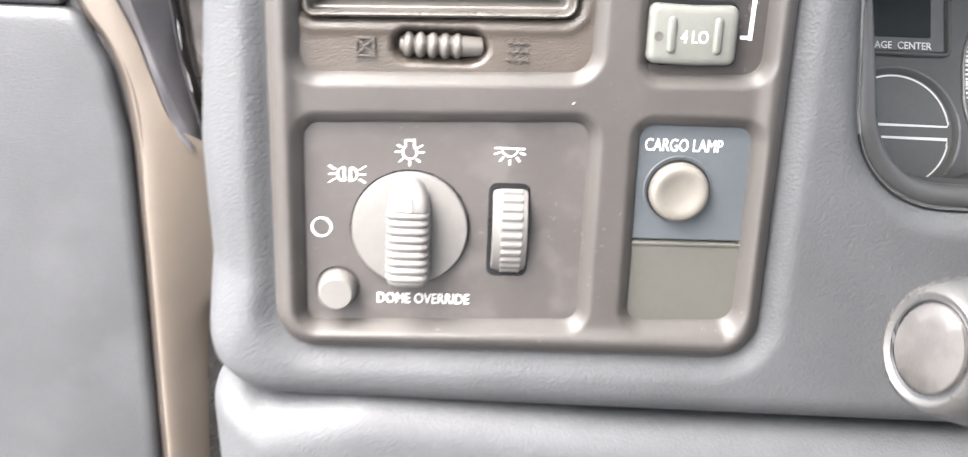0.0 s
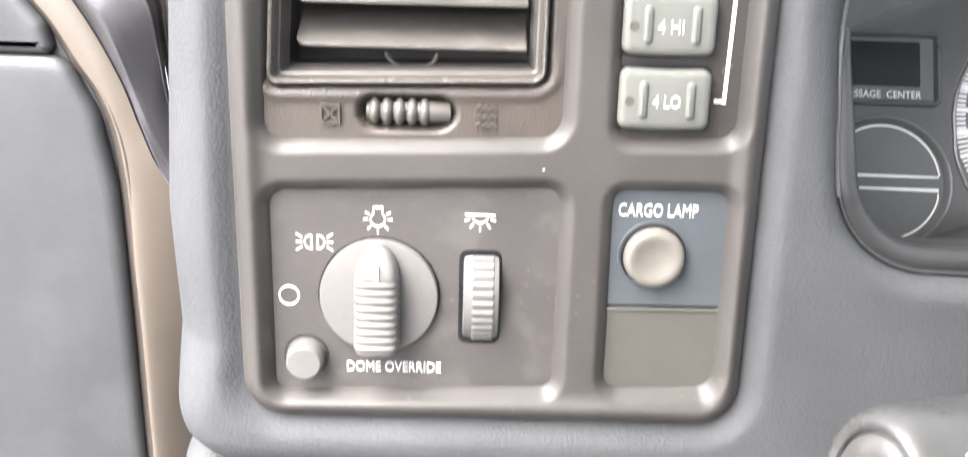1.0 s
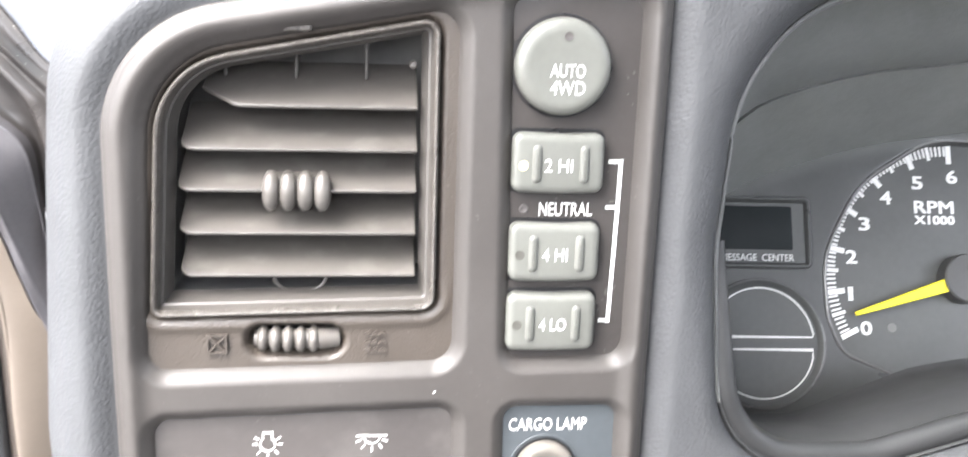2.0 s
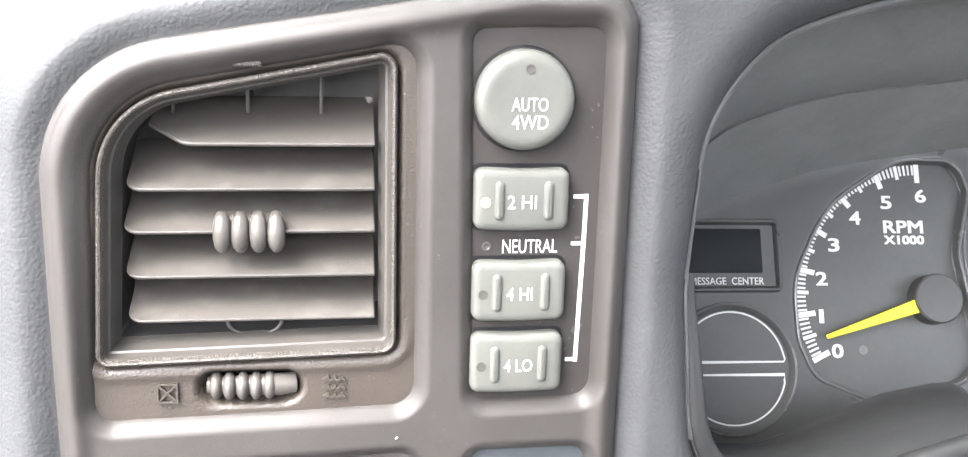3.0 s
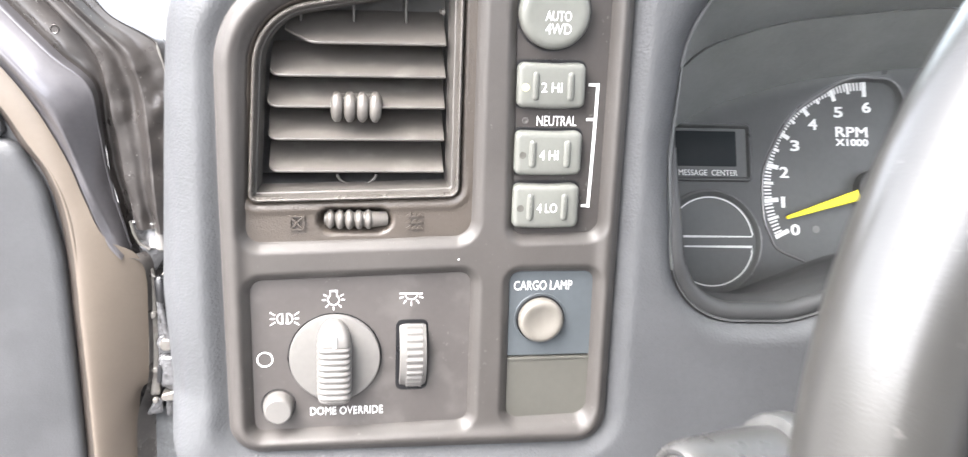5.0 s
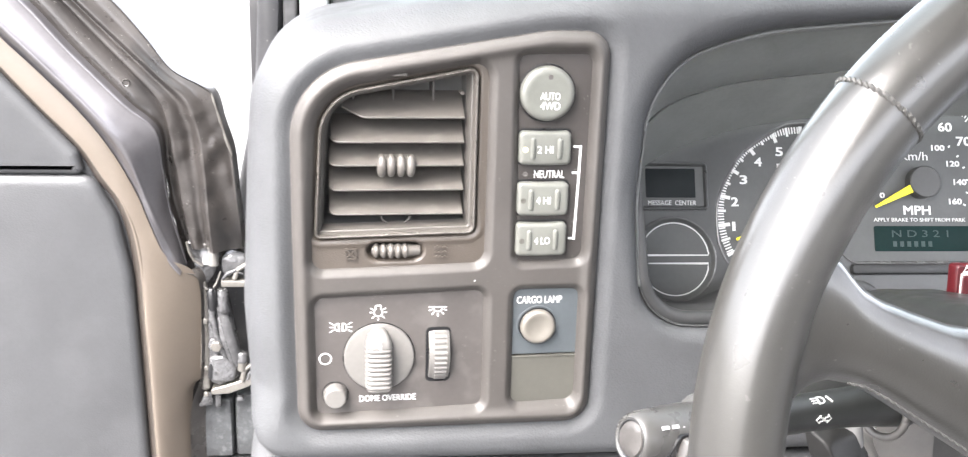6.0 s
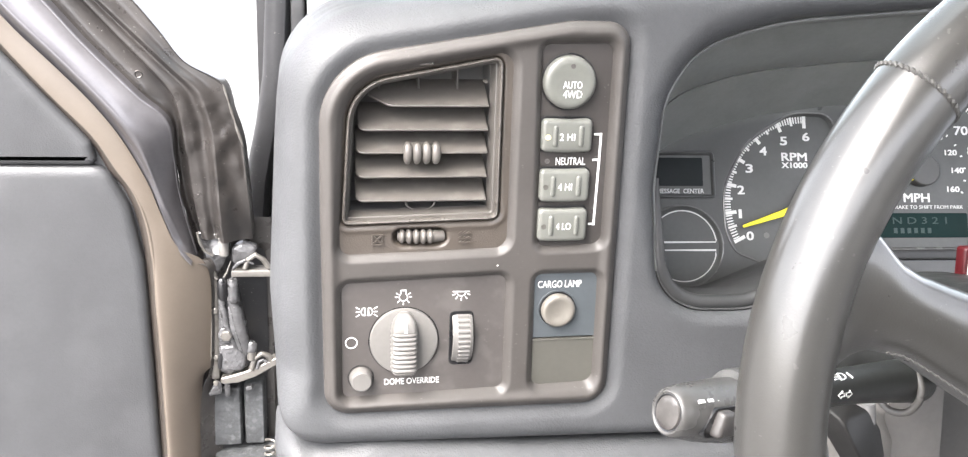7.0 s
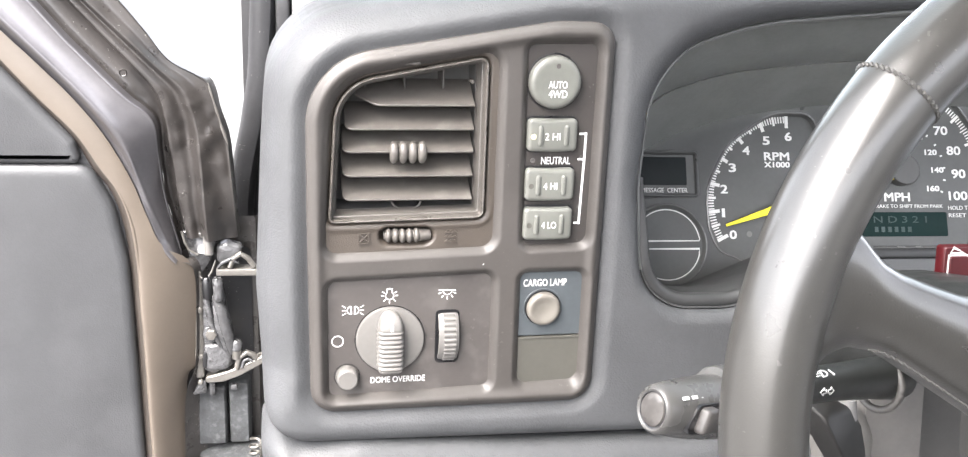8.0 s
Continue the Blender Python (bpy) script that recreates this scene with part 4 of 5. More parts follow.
for i in range(6):
    a = radians(48.3 - 14.7 * i)
    r = 40.0
    part("tick", ribbon(bmesh.new(), [(SC[0] + r * math.cos(a), SC[1] + r * math.sin(a)), (SC[0] + (r + 2.2) * math.cos(a), SC[1] + (r + 2.2) * math.sin(a))], 1.3, 0.25), WHITE, clu, m=Q)
part("lettering", lettering("MPH", 166.2, 36.2, 189.5, 43.6, 0.3, 0.24), WHITE, clu, "white lettering MPH", m=Q)
part("lettering", lettering("APPLY BRAKE TO SHIFT FROM PARK", 140.5, 30.6, 219.0, 33.6, 0.3, 0.0), WHITE, clu, "white lettering APPLY BRAKE TO SHIFT FROM PARK", m=Q)
part("lettering", lettering("km/h", 168, 81.0, 190, 88.0, 0.3, BOLD), WHITE, clu, "white lettering km/h", m=Q)
part("lettering", lettering("HOLD T", 224, 29.0, 242, 32.4, 0.3, 0.0), WHITE, clu, "white lettering HOLD T", m=Q)
part("lettering", lettering("RESET", 224, 22.6, 240, 26.0, 0.3, 0.0), WHITE, clu, "white lettering RESET", m=Q)
disp = part("gear_display", capped(rect(140, 6.5, 222, 27.0, 1.5), [(0, -0.3), (0, 0.3), (0.4, 0.5)]), TEAL, clu, "dark teal gear display", m=Q)
part("lettering", lettering("N D 3 2 1", 155, 18.0, 203, 23.6, 0.7, 0.0), mat("display_ink", (0.017, 0.038, 0.036), 0.5), disp, "faint letters N D 3 2 1", m=Q)
bm = bmesh.new()
for i in range(6):
    ribbon(bm, [(157 + 6 * i, 10.2), (157 + 6 * i, 14.6)], 3.2, 0.7)
part("printed_bars", bm, bpy.data.materials["display_ink"], disp, m=Q)
# added dark bar that stands in for the shadow band under the display
part("shadow_bar", block(116, -12.5, 262, -4.0, 2, 9.0, 3.0, 2.5), SURROUND, clu, "dark bar standing in for the shadow below the display", m=Q)
part("lens_dimple", lathe(bmesh.new(), 45, 9, [(2.4, -0.5), (2.4, 0.25), (0, 0.3)], 20), DARK, clu, m=Q)

# ---- steering wheel ----
sw = thing("steering_wheel", at(S, 0, -190, 0), "worn dark grey leather steering wheel with stitched rim", "steering wheel")
bm = bmesh.new()
ring = [(189.2 * math.cos(2 * math.pi * i / 160), 189.2 * math.sin(2 * math.pi * i / 160), 0) for i in range(160)]
rings = []
for x, y, z in ring:
    o = Vector((x, y, 0)).normalized()
    rings.append([tuple(Vector((x, y, 0)) + 16.1 * (o * math.cos(a) + Vector((0, 0, 1.05)) * math.sin(a))) for a in [2 * math.pi * j / 28 for j in range(28)]])
loft(bm, rings + [rings[0]], True, False)
part("rim", bm, LEATHER, sw, m=S, angle=180)


def stitch_ring(ang, r0=16.2):
    o = Vector((math.cos(ang), math.sin(ang), 0))
    return [tuple(o * 189.2 + r0 * (o * math.cos(a) + Vector((0, 0, 1.05)) * math.sin(a))) for a in [2 * math.pi * j / 40 for j in range(40)]]


A0 = math.atan2(121.8, -146.2)
seam = part("seam", tube(bmesh.new(), stitch_ring(A0, 16.0), 0.55, 6, True), THREAD, sw, "stitched leather seam", m=S)
for j in range(0, 40):
    a = 2 * math.pi * j / 40
    bm = bmesh.new()
    q = []
    for da, db in ((-0.0038, -0.075), (0.0038, 0.085)):
        o = Vector((math.cos(A0 + da), math.sin(A0 + da), 0))
        q.append(tuple(o * 189.2 + 16.15 * (o * math.cos(a + db) + Vector((0, 0, 1.05)) * math.sin(a + db))))
    q.insert(1, tuple((Vector(q[0]) + Vector(q[1])) / 2 * 1.002 + Vector((0, 0, 0.35 * math.sin(a)))))
    tube(bm, q, [0.45, 0.85, 0.45], 6)
    part("stitch", bm, THREAD, seam, m=S, smooth=False)
# left spoke, flaring into the rim, and the hub
bm = bmesh.new()
rows = []
TOP = [(-180, 84), (-174, 82), (-166, 78), (-158, 72), (-149, 62), (-141, 57), (-128, 52), (-113, 47), (-50, 36)]
BOT = [(-182, -8), (-177, 4), (-171, 18), (-164, 24.5), (-156, 27), (-146, 25), (-138, 21), (-125, 13), (-109, 3), (-50, -34)]
for i in range(49):
    u = -176 + 126 * i / 48
    f = i / 48
    top = float(np.interp(u, [p[0] for p in TOP], [p[1] for p in TOP]))
    bot = float(np.interp(u, [p[0] for p in BOT], [p[1] for p in BOT]))
    thick = 13.0 + 6 * f
    dz = -2 - 10 * f
    rows.append([(u, (top + bot) / 2 + (top - bot) / 2 * math.copysign(abs(math.sin(a)) ** 0.9, math.sin(a)), dz + 4.0 * math.sin(a) + thick * math.copysign(abs(math.cos(a)) ** 0.95, math.cos(a))) for a in [2 * math.pi * j / 32 for j in range(32)]])
loft(bm, rows)
part("spoke", bm, LEATHER, sw, m=S, angle=60)
for edge, dv, w in ((TOP, -2.0, 6.5), (BOT, 2.0, 5.0)):
    us = np.linspace(-152, -84, 24)
    line = [(float(u), float(np.interp(u, [p[0] for p in edge], [p[1] for p in edge])) + dv, w - 8 * (u + 176) / 126) for u in us]
    sm = part("seam", tube(bmesh.new(), line, 0.4, 6), THREAD, sw, "stitched leather seam", m=S)
    for p, q in zip(line[::1], line[1:]):
        p, q = Vector(p), Vector(q)
        bm = tube(bmesh.new(), [tuple(p + (q - p) * 0.2 + Vector((0, 0.4, 0.4))), tuple(p + (q - p) * 0.8 + Vector((0, -0.4, 0.4)))], 0.35, 5)
        part("stitch", bm, THREAD, sm, m=S, smooth=False)
part("hub", capped(rounded([(-62, -62, 28), (62, -62, 28), (66, 66, 28), (-66, 66, 28)], 8), [(-4, -60), (0, -10), (3, 2), (10, 9), (22, 13)], 4.0), LEATHER, sw, m=S)
bm = bmesh.new()
loft(bm, [[(-r[0], r[1], r[2]) for r in q] for q in rows])
part("spoke", bm, LEATHER, sw, m=S, angle=60)

# ---- steering column, stalk, hazard switch ----
col = thing("steering_column", (0.30, 0.30, 1.0), "grey plastic steering column shroud", "steering column")
axis = [Vector((0.283, 0.135, 1.158)), Vector((0.285, 0.21, 1.143)), Vector((0.285, 0.30, 1.116)), Vector((0.285, 0.35, 1.07))]
bm = bmesh.new()
prof = rounded([(-0.032, -0.026, 0.015), (0.042, -0.026, 0.015), (0.042, 0.030, 0.02), (-0.032, 0.030, 0.02)], 6)
loft(bm, [[(c.x + u * k, c.y + 0.2 * v, c.z + v * k - 0.004) for u, v in prof] for c, k in zip(axis, (0.9, 1.0, 1.05, 1.1))])
part("shroud", bm, STALKDARK, col, "dark upper shroud")
bm = bmesh.new()
face = rounded([(0.2790, 0.94, 0.004), (0.3180, 0.94, 0.004), (0.2990, 1.098, 0.004), (0.2760, 1.098, 0.004), (0.2640, 1.0620, 0.010), (0.2730, 1.045, 0.020)], 5)
loft(bm, [[(x, yy, z) for x, z in face] for yy in (0.272, 0.276, 0.40)])
part("lower_shroud", bm, COLUMN, col)
bm = bmesh.new()
face = rounded([(0.30, 0.94, 0.004), (0.37, 0.94, 0.004), (0.37, 1.10, 0.02), (0.29, 1.10, 0.01)], 5)
loft(bm, [[(x, yy, z) for x, z in face] for yy in (0.288, 0.292, 0.42)])
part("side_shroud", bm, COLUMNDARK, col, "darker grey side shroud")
bm = bmesh.new()
back = [bm.verts.new(p) for p in ((0.268, 0.262, 1.015), (0.2625, 0.262, 1.042), (0.2572, 0.262, 1.0583), (0.2494, 0.262, 1.070), (0.2363, 0.262, 1.0775), (0.215, 0.262, 1.078), (0.222, 0.262, 1.058), (0.238, 0.262, 1.035), (0.247, 0.262, 1.015))]
crest = [bm.verts.new(p) for p in ((0.248, 0.243, 1.018), (0.236, 0.242, 1.0497), (0.2215, 0.243, 1.0745))]
bm.faces.new((back[0], back[1], crest[1], crest[0]))
bm.faces.new((back[1], back[2], back[3], crest[2], crest[1]))
bm.faces.new((back[3], back[4], crest[2]))
bm.faces.new((back[4], back[5], crest[2]))
bm.faces.new((back[5], back[6], crest[2]))
bm.faces.new((back[6], back[7], crest[1], crest[2]))
bm.faces.new((back[7], back[8], crest[0], crest[1]))
bm.faces.new((back[8], back[0], crest[0]))
bmesh.ops.bevel(bm, geom=[e for e in bm.edges if any(v in crest for v in e.verts)], offset=0.0022, segments=4, affect="EDGES", profile=0.5)
part("tilt_lever", bm, WEDGE, col, "dark wedge-shaped tilt lever", angle=50)
part("lever_boot", tube(bmesh.new(), [(0.2500, 0.262, 1.03), (0.2480, 0.268, 1.074)], [0.010, 0.006], 16), DARK, col)

stalk = thing("turn_signal_stalk", (0.25, 0.255, 1.09), "grey multifunction turn signal stalk with a wiper end", "control stalk")
A, B = Vector((0.0786, 0.1426, 1.1388)), Vector((0.262, 0.2395, 1.1025))
ax = (B - A).normalized()
side = ax.cross(Vector((0, 0, 1))).normalized()
upv = side.cross(ax).normalized()


def on_stalk(s, r, up_deg, drop=0.0):
    """A frame lying on the near side of the stalk, mm."""
    s *= 0.89
    n = -side if side.y > 0 else side
    w = n * math.cos(radians(up_deg)) + upv * math.sin(radians(up_deg))
    c = A + ax * s + upv * drop + w * r
    return basis(c, ax, w.cross(ax)) @ MM


def stalk_ring(s, ru, rs, drop=0.0, n=32):
    if s < 0.046:
        ru, rs = ru * 1.02, rs * 1.02
    s *= 0.89
    c = A + ax * s + upv * drop
    return [tuple(c + upv * ru * math.sin(2 * math.pi * j / n) + side * rs * math.cos(2 * math.pi * j / n)) for j in range(n)]


bm = bmesh.new()
loft(bm, [stalk_ring(*q) for q in ((0.003, 0.0081, 0.0072), (0.0, 0.0085, 0.0076), (-0.0006, 0.0094, 0.0085), (0.0002, 0.0104, 0.0095), (0.0025, 0.0114, 0.0104), (0.007, 0.0121, 0.0111), (0.018, 0.0134, 0.0122, -0.0010), (0.034, 0.0148, 0.0134, -0.0018), (0.047, 0.0156, 0.0140, -0.0024), (0.0505, 0.0155, 0.0138, -0.0025), (0.052, 0.0145, 0.0130, -0.0025), (0.0522, 0.011, 0.010, -0.002))])
part("handle", bm, STALK, stalk, angle=50)
bm = bmesh.new()
loft(bm, [stalk_ring(*q) for q in ((0.046, 0.0120, 0.0120), (0.0465, 0.0166, 0.0148), (0.048, 0.0172, 0.0152), (0.055, 0.0172, 0.0152), (0.062, 0.0160, 0.0142), (0.064, 0.0090, 0.0090))])
part("collar", bm, COLLAR, stalk, "worn pale collar ring", angle=50)
bm = bmesh.new()
loft(bm, [stalk_ring(*q) for q in ((0.058, 0.0098, 0.0098, 0.001), (0.10, 0.0096, 0.0094, 0.0015), (0.14, 0.0096, 0.0094, 0.002), (0.17, 0.0104, 0.0100, 0.002), (0.20, 0.0118, 0.0110, 0.0015), (0.222, 0.0128, 0.0118, 0.0005), (0.234, 0.0124, 0.0114, 0.0), (0.238, 0.0095, 0.009, 0.0))])
part("arm", bm, STALKDARK, stalk, "dark stalk arm", angle=50)
for s0, r0 in ((0.213, 0.0140),):
    bm = bmesh.new()
    tube(bm, stalk_ring(s0, r0, r0 * 0.95, -0.0035), 0.0022, 10, True)
    part("boot_ring", bm, COLUMNDARK, stalk, "pale ring of the stalk boot")
bm = bmesh.new()
loft(bm, [stalk_ring(*q) for q in ((0.006, 0.0080, 0.0071), (0.0006, 0.0079, 0.0070), (-0.0004, 0.0073, 0.0065), (-0.0008, 0.0044, 0.004))])
part("end_cap", bm, CAP, stalk, "round worn end button", angle=50)
bm = bmesh.new()
tube(bm, stalk_ring(0.0006, 0.0083, 0.0074), 0.0006, 6, True)
# black ring painted for the shade between cap and handle
part("cap_gap", bm, SHADEGREASE, stalk)
# slider lever in its recess on the near side
fr = on_stalk(0.0235, 0.0119, 2, -0.0012)
SLOT = rounded([(-12.0, -7.2, 3), (12.0, -7.2, 4), (12.0, 6.6, 3), (-5, 6.4, 4)], 5)
# raised black patch; the recess's shade is in its colour
part("slider_recess", capped(SLOT, [(0, -3), (0, 1.0), (0.5, 1.2), (1.0, 0.8)]), SHADEGREASE, stalk, "shadowed slider recess", m=fr)
part("slider_lever", capped(rounded([(-6.0, -6.4, 2), (7.0, -6.4, 2.5), (8.6, 2.5, 3), (4, 5.6, 2.5), (-3.0, 5.4, 2)], 5), [(0, 0), (0, 4.2), (0.8, 5.4), (2.0, 6.0)]), CAP, stalk, "small light slider", m=fr)
fr2 = on_stalk(0.0180, 0.0126, 46, -0.0010)
bm = bmesh.new()
for u0, u1 in ((-8.0, -4.2), (-2.0, 1.6), (4.2, 7.6)):
    ribbon(bm, [(u0, 0), (u1, 0)], 1.5, 0.6, False, -1.5)
part("printed_bars", bm, WHITE, stalk, m=fr2)
fr3 = on_stalk(0.1365, 0.0091, 2, 0.002)
bm = bmesh.new()
for sgn in (-1, 1):
    pts = [(0.8, -0.9), (3.0, -0.9), (3.0, -2.0), (6.0, 0), (3.0, 2.0), (3.0, 0.9), (0.8, 0.9)]
    ribbon(bm, [(sgn * u, v) for u, v in pts], 0.34, 0.7, True, -2)
part("turn_mark", bm, WHITE, stalk, "white printed turn arrows", m=fr3)
fr4 = on_stalk(0.139, 0.0093, 60, 0.002)
bm = bmesh.new()
ribbon(bm, [(-4.0, -1.9)] + [(-2.6 + 3.4 * math.cos(radians(a)), 1.9 * math.sin(radians(a))) for a in range(-80, 81, 16)] + [(-4.0, 1.9)], 0.45, 0.8, True, -3)
for v in (-1.3, 0, 1.3):
    ribbon(bm, [(-9, v), (-5.4, v)], 0.45, 0.8, False, -3)
ribbon(bm, [(4.0, 1.9), (6.2, -1.6)], 0.9, 0.8, False, -3)
part("beam_mark", bm, WHITE, stalk, "white printed beam mark", m=fr4)

hz = thing("hazard_switch", (0.33, 0.30, 1.14), "red hazard warning button on the steering column", "switch")
hf = basis((0.3305, 0.286, 1.157), (1, 0, 0), (0, 0.15, 1)) @ MM
part("housing", capped(rect(-23.5, -18, 26, 8.8, 2), [(0, -7), (0, 0), (1, 1.2)]), RED, hz, m=hf)
part("button", capped(rect(-20.6, -18, 20, 3.2, 2), [(0, 0), (0, 2.2), (0.8, 3.0)]), RED, hz, m=hf)
bm = bmesh.new()
ribbon(bm, [(-19.4, 4.7), (-9.4, 4.7), (-17.2, 8.0)], 1.0, 1.5, True, 0.8)
part("triangle_mark", bm, WHITE, hz, "white printed triangle", m=hf)
bm = bmesh.new()
ribbon(bm, [(-20.4, -16), (-20.4, 3.3), (19, 3.3), (19, -16)], 0.9, 2.4, False, 0.8)
part("button_outline", bm, WHITE, hz, "white printed outline", m=hf)

# ---- open door ----
door = thing("open_door", at(D, 0, -420, 0), "open truck door with grey vinyl trim and pewter painted edge", "car door")
UP = rounded([(-420, 1.6, 4), (4.5, 2.2, 5), (0, 22, 10), (-79, 114, 60), (-330, 400, 10), (-420, 400, 10)], 8)
part("upper_trim", capped(UP, [(0, -6), (0, 1.0), (1.5, 3.6), (4, 5.0), (8, 5.6)]), DOORPAD, door, "grained grey vinyl mirror trim", m=D)
LO = rounded([(-420, -480, 5), (44, -480, 5), (40, -190, 200), (38, -90, 120), (29, -36, 60), (10, 1.6, 20), (-420, 2.2, 4)], 10)
part("lower_trim", capped(LO, [(0, -6), (0, 0.5), (1.5, 3.2), (4, 5.0), (9, 6.0)]), DOORPAD, door, "grained grey vinyl door card", m=D)

lines = {
    "edge": [(-81, 114, -6), (-56, 84, -6), (-29, 53, -6), (-2, 22, -6), (12, -4, -6), (24, -21, -6), (32, -43, -6), (37, -76, -6), (38, -124, -6), (39, -186, -6), (39, -286, -6), (42, -401, -6)],
    "bead": [(-76, 119, 0), (-53, 90, 0), (-27, 59, 0), (1, 28, 0), (19, -2, 0), (32, -23, 0), (41, -51, 0), (45, -86, 0), (46, -134, 0), (47, -183, 0), (48, -283, 0), (51, -397, 0)],
    "tan_mid": [(-74, 128, -1), (-53, 100, -1), (-26, 72, -1), (2, 41, -1), (24, 10, -1), (38, -18, -1), (46, -46, -1), (52, -84, 0), (56, -134, 1), (57, -184, 1), (56, -284, 1), (57, -398, 1)],
    "tan_out": [(-71, 137, -4), (-52, 114, -4), (-26, 87, -4), (2, 56, -4), (25, 24, -4), (44, -14, -4), (55, -46, -4), (67, -76, -6), (91, -103, -19), (89, -196, -25), (79, -229, -23), (75, -402, -23)],
}


def smooth_line(row, n):
    """Catmull-Rom through points."""
    out = []
    for i in range(len(row) - 1):
        p0, p1, p2, p3 = row[max(i - 1, 0)], row[i], row[i + 1], row[min(i + 2, len(row) - 1)]
        for q in range(n):
            g = q / n
            out.append(0.5 * (2 * p1 + (p2 - p0) * g + (2 * p0 - 5 * p1 + 4 * p2 - p3) * g * g + (3 * p1 - p0 - 3 * p2 + p3) * g ** 3))
    return out + [row[-1]]


def strip(a, b, n=4, bulge=0.0):
    bm = bmesh.new()
    A_, B_ = [Vector(p) for p in lines[a]], [Vector(p) for p in lines[b]]
    A_, B_ = smooth_line(A_, 6), smooth_line(B_, 6)
    rows = []
    for j in range(n + 1):
        f = j / n
        rows.append([tuple(p.lerp(q, f) + Vector((0, 0, bulge * 4 * f * (1 - f)))) for p, q in zip(A_, B_)])
    return loft(bm, rows, False, False)


INNER_DOOR = rounded([(-420, -480, 5), (60, -480, 5), (60, -90, 20), (36, -10, 20), (-22, 70, 20), (-75, 126, 10), (-300, 395, 10), (-420, 395, 10)], 5)
part("inner_panel", capped(INNER_DOOR, [(0, -30), (0, -9), (0.5, -8.6)]), RUBBER, door, "dark inner door panel", m=D)
def sweep(names, n=16):
    """One smooth skin over three lines."""
    bm = bmesh.new()
    rows = []
    for k in range(n + 1):
        f = k / n
        wa, wb, wc = (1 - f) * (1 - 2 * f), 4 * f * (1 - f), f * (2 * f - 1)
        row = []
        for a, b, c in zip(*[lines[q] for q in names]):
            a, b, c = Vector(a), Vector(b), Vector(c)
            row.append(a * wa + b * wb + c * wc)
        rows.append([tuple(p) for p in smooth_line(row, 8)])
    return loft(bm, rows, False, False)


# dark strip: the gap's shade is painted, not cast
part("seal_gap", strip("edge", "bead", 3, 1.0), GAPSHADE, door, "strip painted dark as the shaded gap beside the trim", m=D)
part("hem_bead", tube(bmesh.new(), [p + Vector((1.2, -0.4, -0.5)) for p in smooth_line([Vector(q) for q in lines["bead"]], 6)], [0.2] * 24 + [0.2 + 0.1 * k for k in range(15)] + [1.7] * 28, 10), TAN, door, "folded painted hem", m=D, angle=80)
part("painted_edge", sweep(("bead", "tan_mid", "tan_out")), TAN, door, "smooth pewter painted edge", m=D, angle=80)
FRAME_LINES = {
    "foot": [(-71, 137), (-52, 114), (-26, 87), (2, 56), (25, 24), (44, -14), (55, -46), (67, -76), (78, -93)],
    "crest": [(-66, 146), (-47, 124), (-22, 98), (5, 69), (28, 42), (43, 20), (54, -18), (66, -58), (79, -90)],
    "ridge": [(-46, 158), (-27, 139), (-3, 110), (20, 85), (43, 61), (65, 40), (66, 5), (68, -34), (80, -91)],
    "fold": [(-17, 160), (2, 140), (26, 113), (52, 85), (68, 65), (74, 43), (78, 5), (81, -34), (86, -74)],
    "swell": [(-5, 160), (14, 140), (46, 108), (70, 84), (89, 65), (97, 44), (101, 16), (103, -29), (105, -74)],
    "outer": [(22, 160), (41, 141), (61, 116), (80, 91), (111, 72), (119, 44), (126, 19), (130, -29), (132, -74)],
}


def pressed_skin(profile, first, last, fade, dents=0.0, n=8, m=5):
    """A pressed sheet: profile gives (line, next line, share, depth); fade flattens the relief station by station."""
    rows = []
    for a, b, f, w in profile:
        row = []
        for i in range(first, last + 1):
            p, q = Vector(FRAME_LINES[a][i]), Vector(FRAME_LINES[b][i])
            c = p.lerp(q, f)
            across = ORDER.index(a) + (ORDER.index(b) - ORDER.index(a)) * f
            row.append(Vector((c.x, c.y, max(-6 + (w + 6) * fade[i], -42) - TURN[i] * max(0.0, min(across, 4 - across)))))
        rows.append(smooth_line(row, n))
    cols = [smooth_line([r[k] for r in rows], m) for k in range(len(rows[0]))]
    if dents:
        for col in cols:
            for p in col:
                deep = dents * min(max((75 - p.y) / 50, 0.0), 1.0)
                p.z += deep * (noise.noise(Vector((p.x * 0.06, p.y * 0.05, 1.7))) * 2.0 + noise.noise(Vector((p.x * 0.12, p.y * 0.16, 5.1))) * 1.0)
    return loft(bmesh.new(), [[tuple(p) for p in c] for c in cols], False, False)


ORDER = ["foot", "crest", "ridge", "fold", "swell", "outer"]
TURN = [0, 0, 0, 0, 0, 2, 7, 10, 11]
FADE = [1, 1, 1, 1, 1, 0.95, 0.6, 0.3, 0.1]
frame_profile = [("foot", "crest", -0.25, -9.0), ("foot", "crest", 0.0, -6.0), ("foot", "crest", 0.35, -2.0), ("foot", "crest", 0.75, 5.0), ("crest", "ridge", 0.0, 7.0), ("crest", "ridge", 0.12, 6.0),
                 ("crest", "ridge", 0.35, 4.2), ("crest", "ridge", 0.65, 3.0), ("crest", "ridge", 0.90, 3.0), ("ridge", "fold", 0.0, 3.4), ("ridge", "fold", 0.06, 1.5), ("ridge", "fold", 0.12, -8.0)]
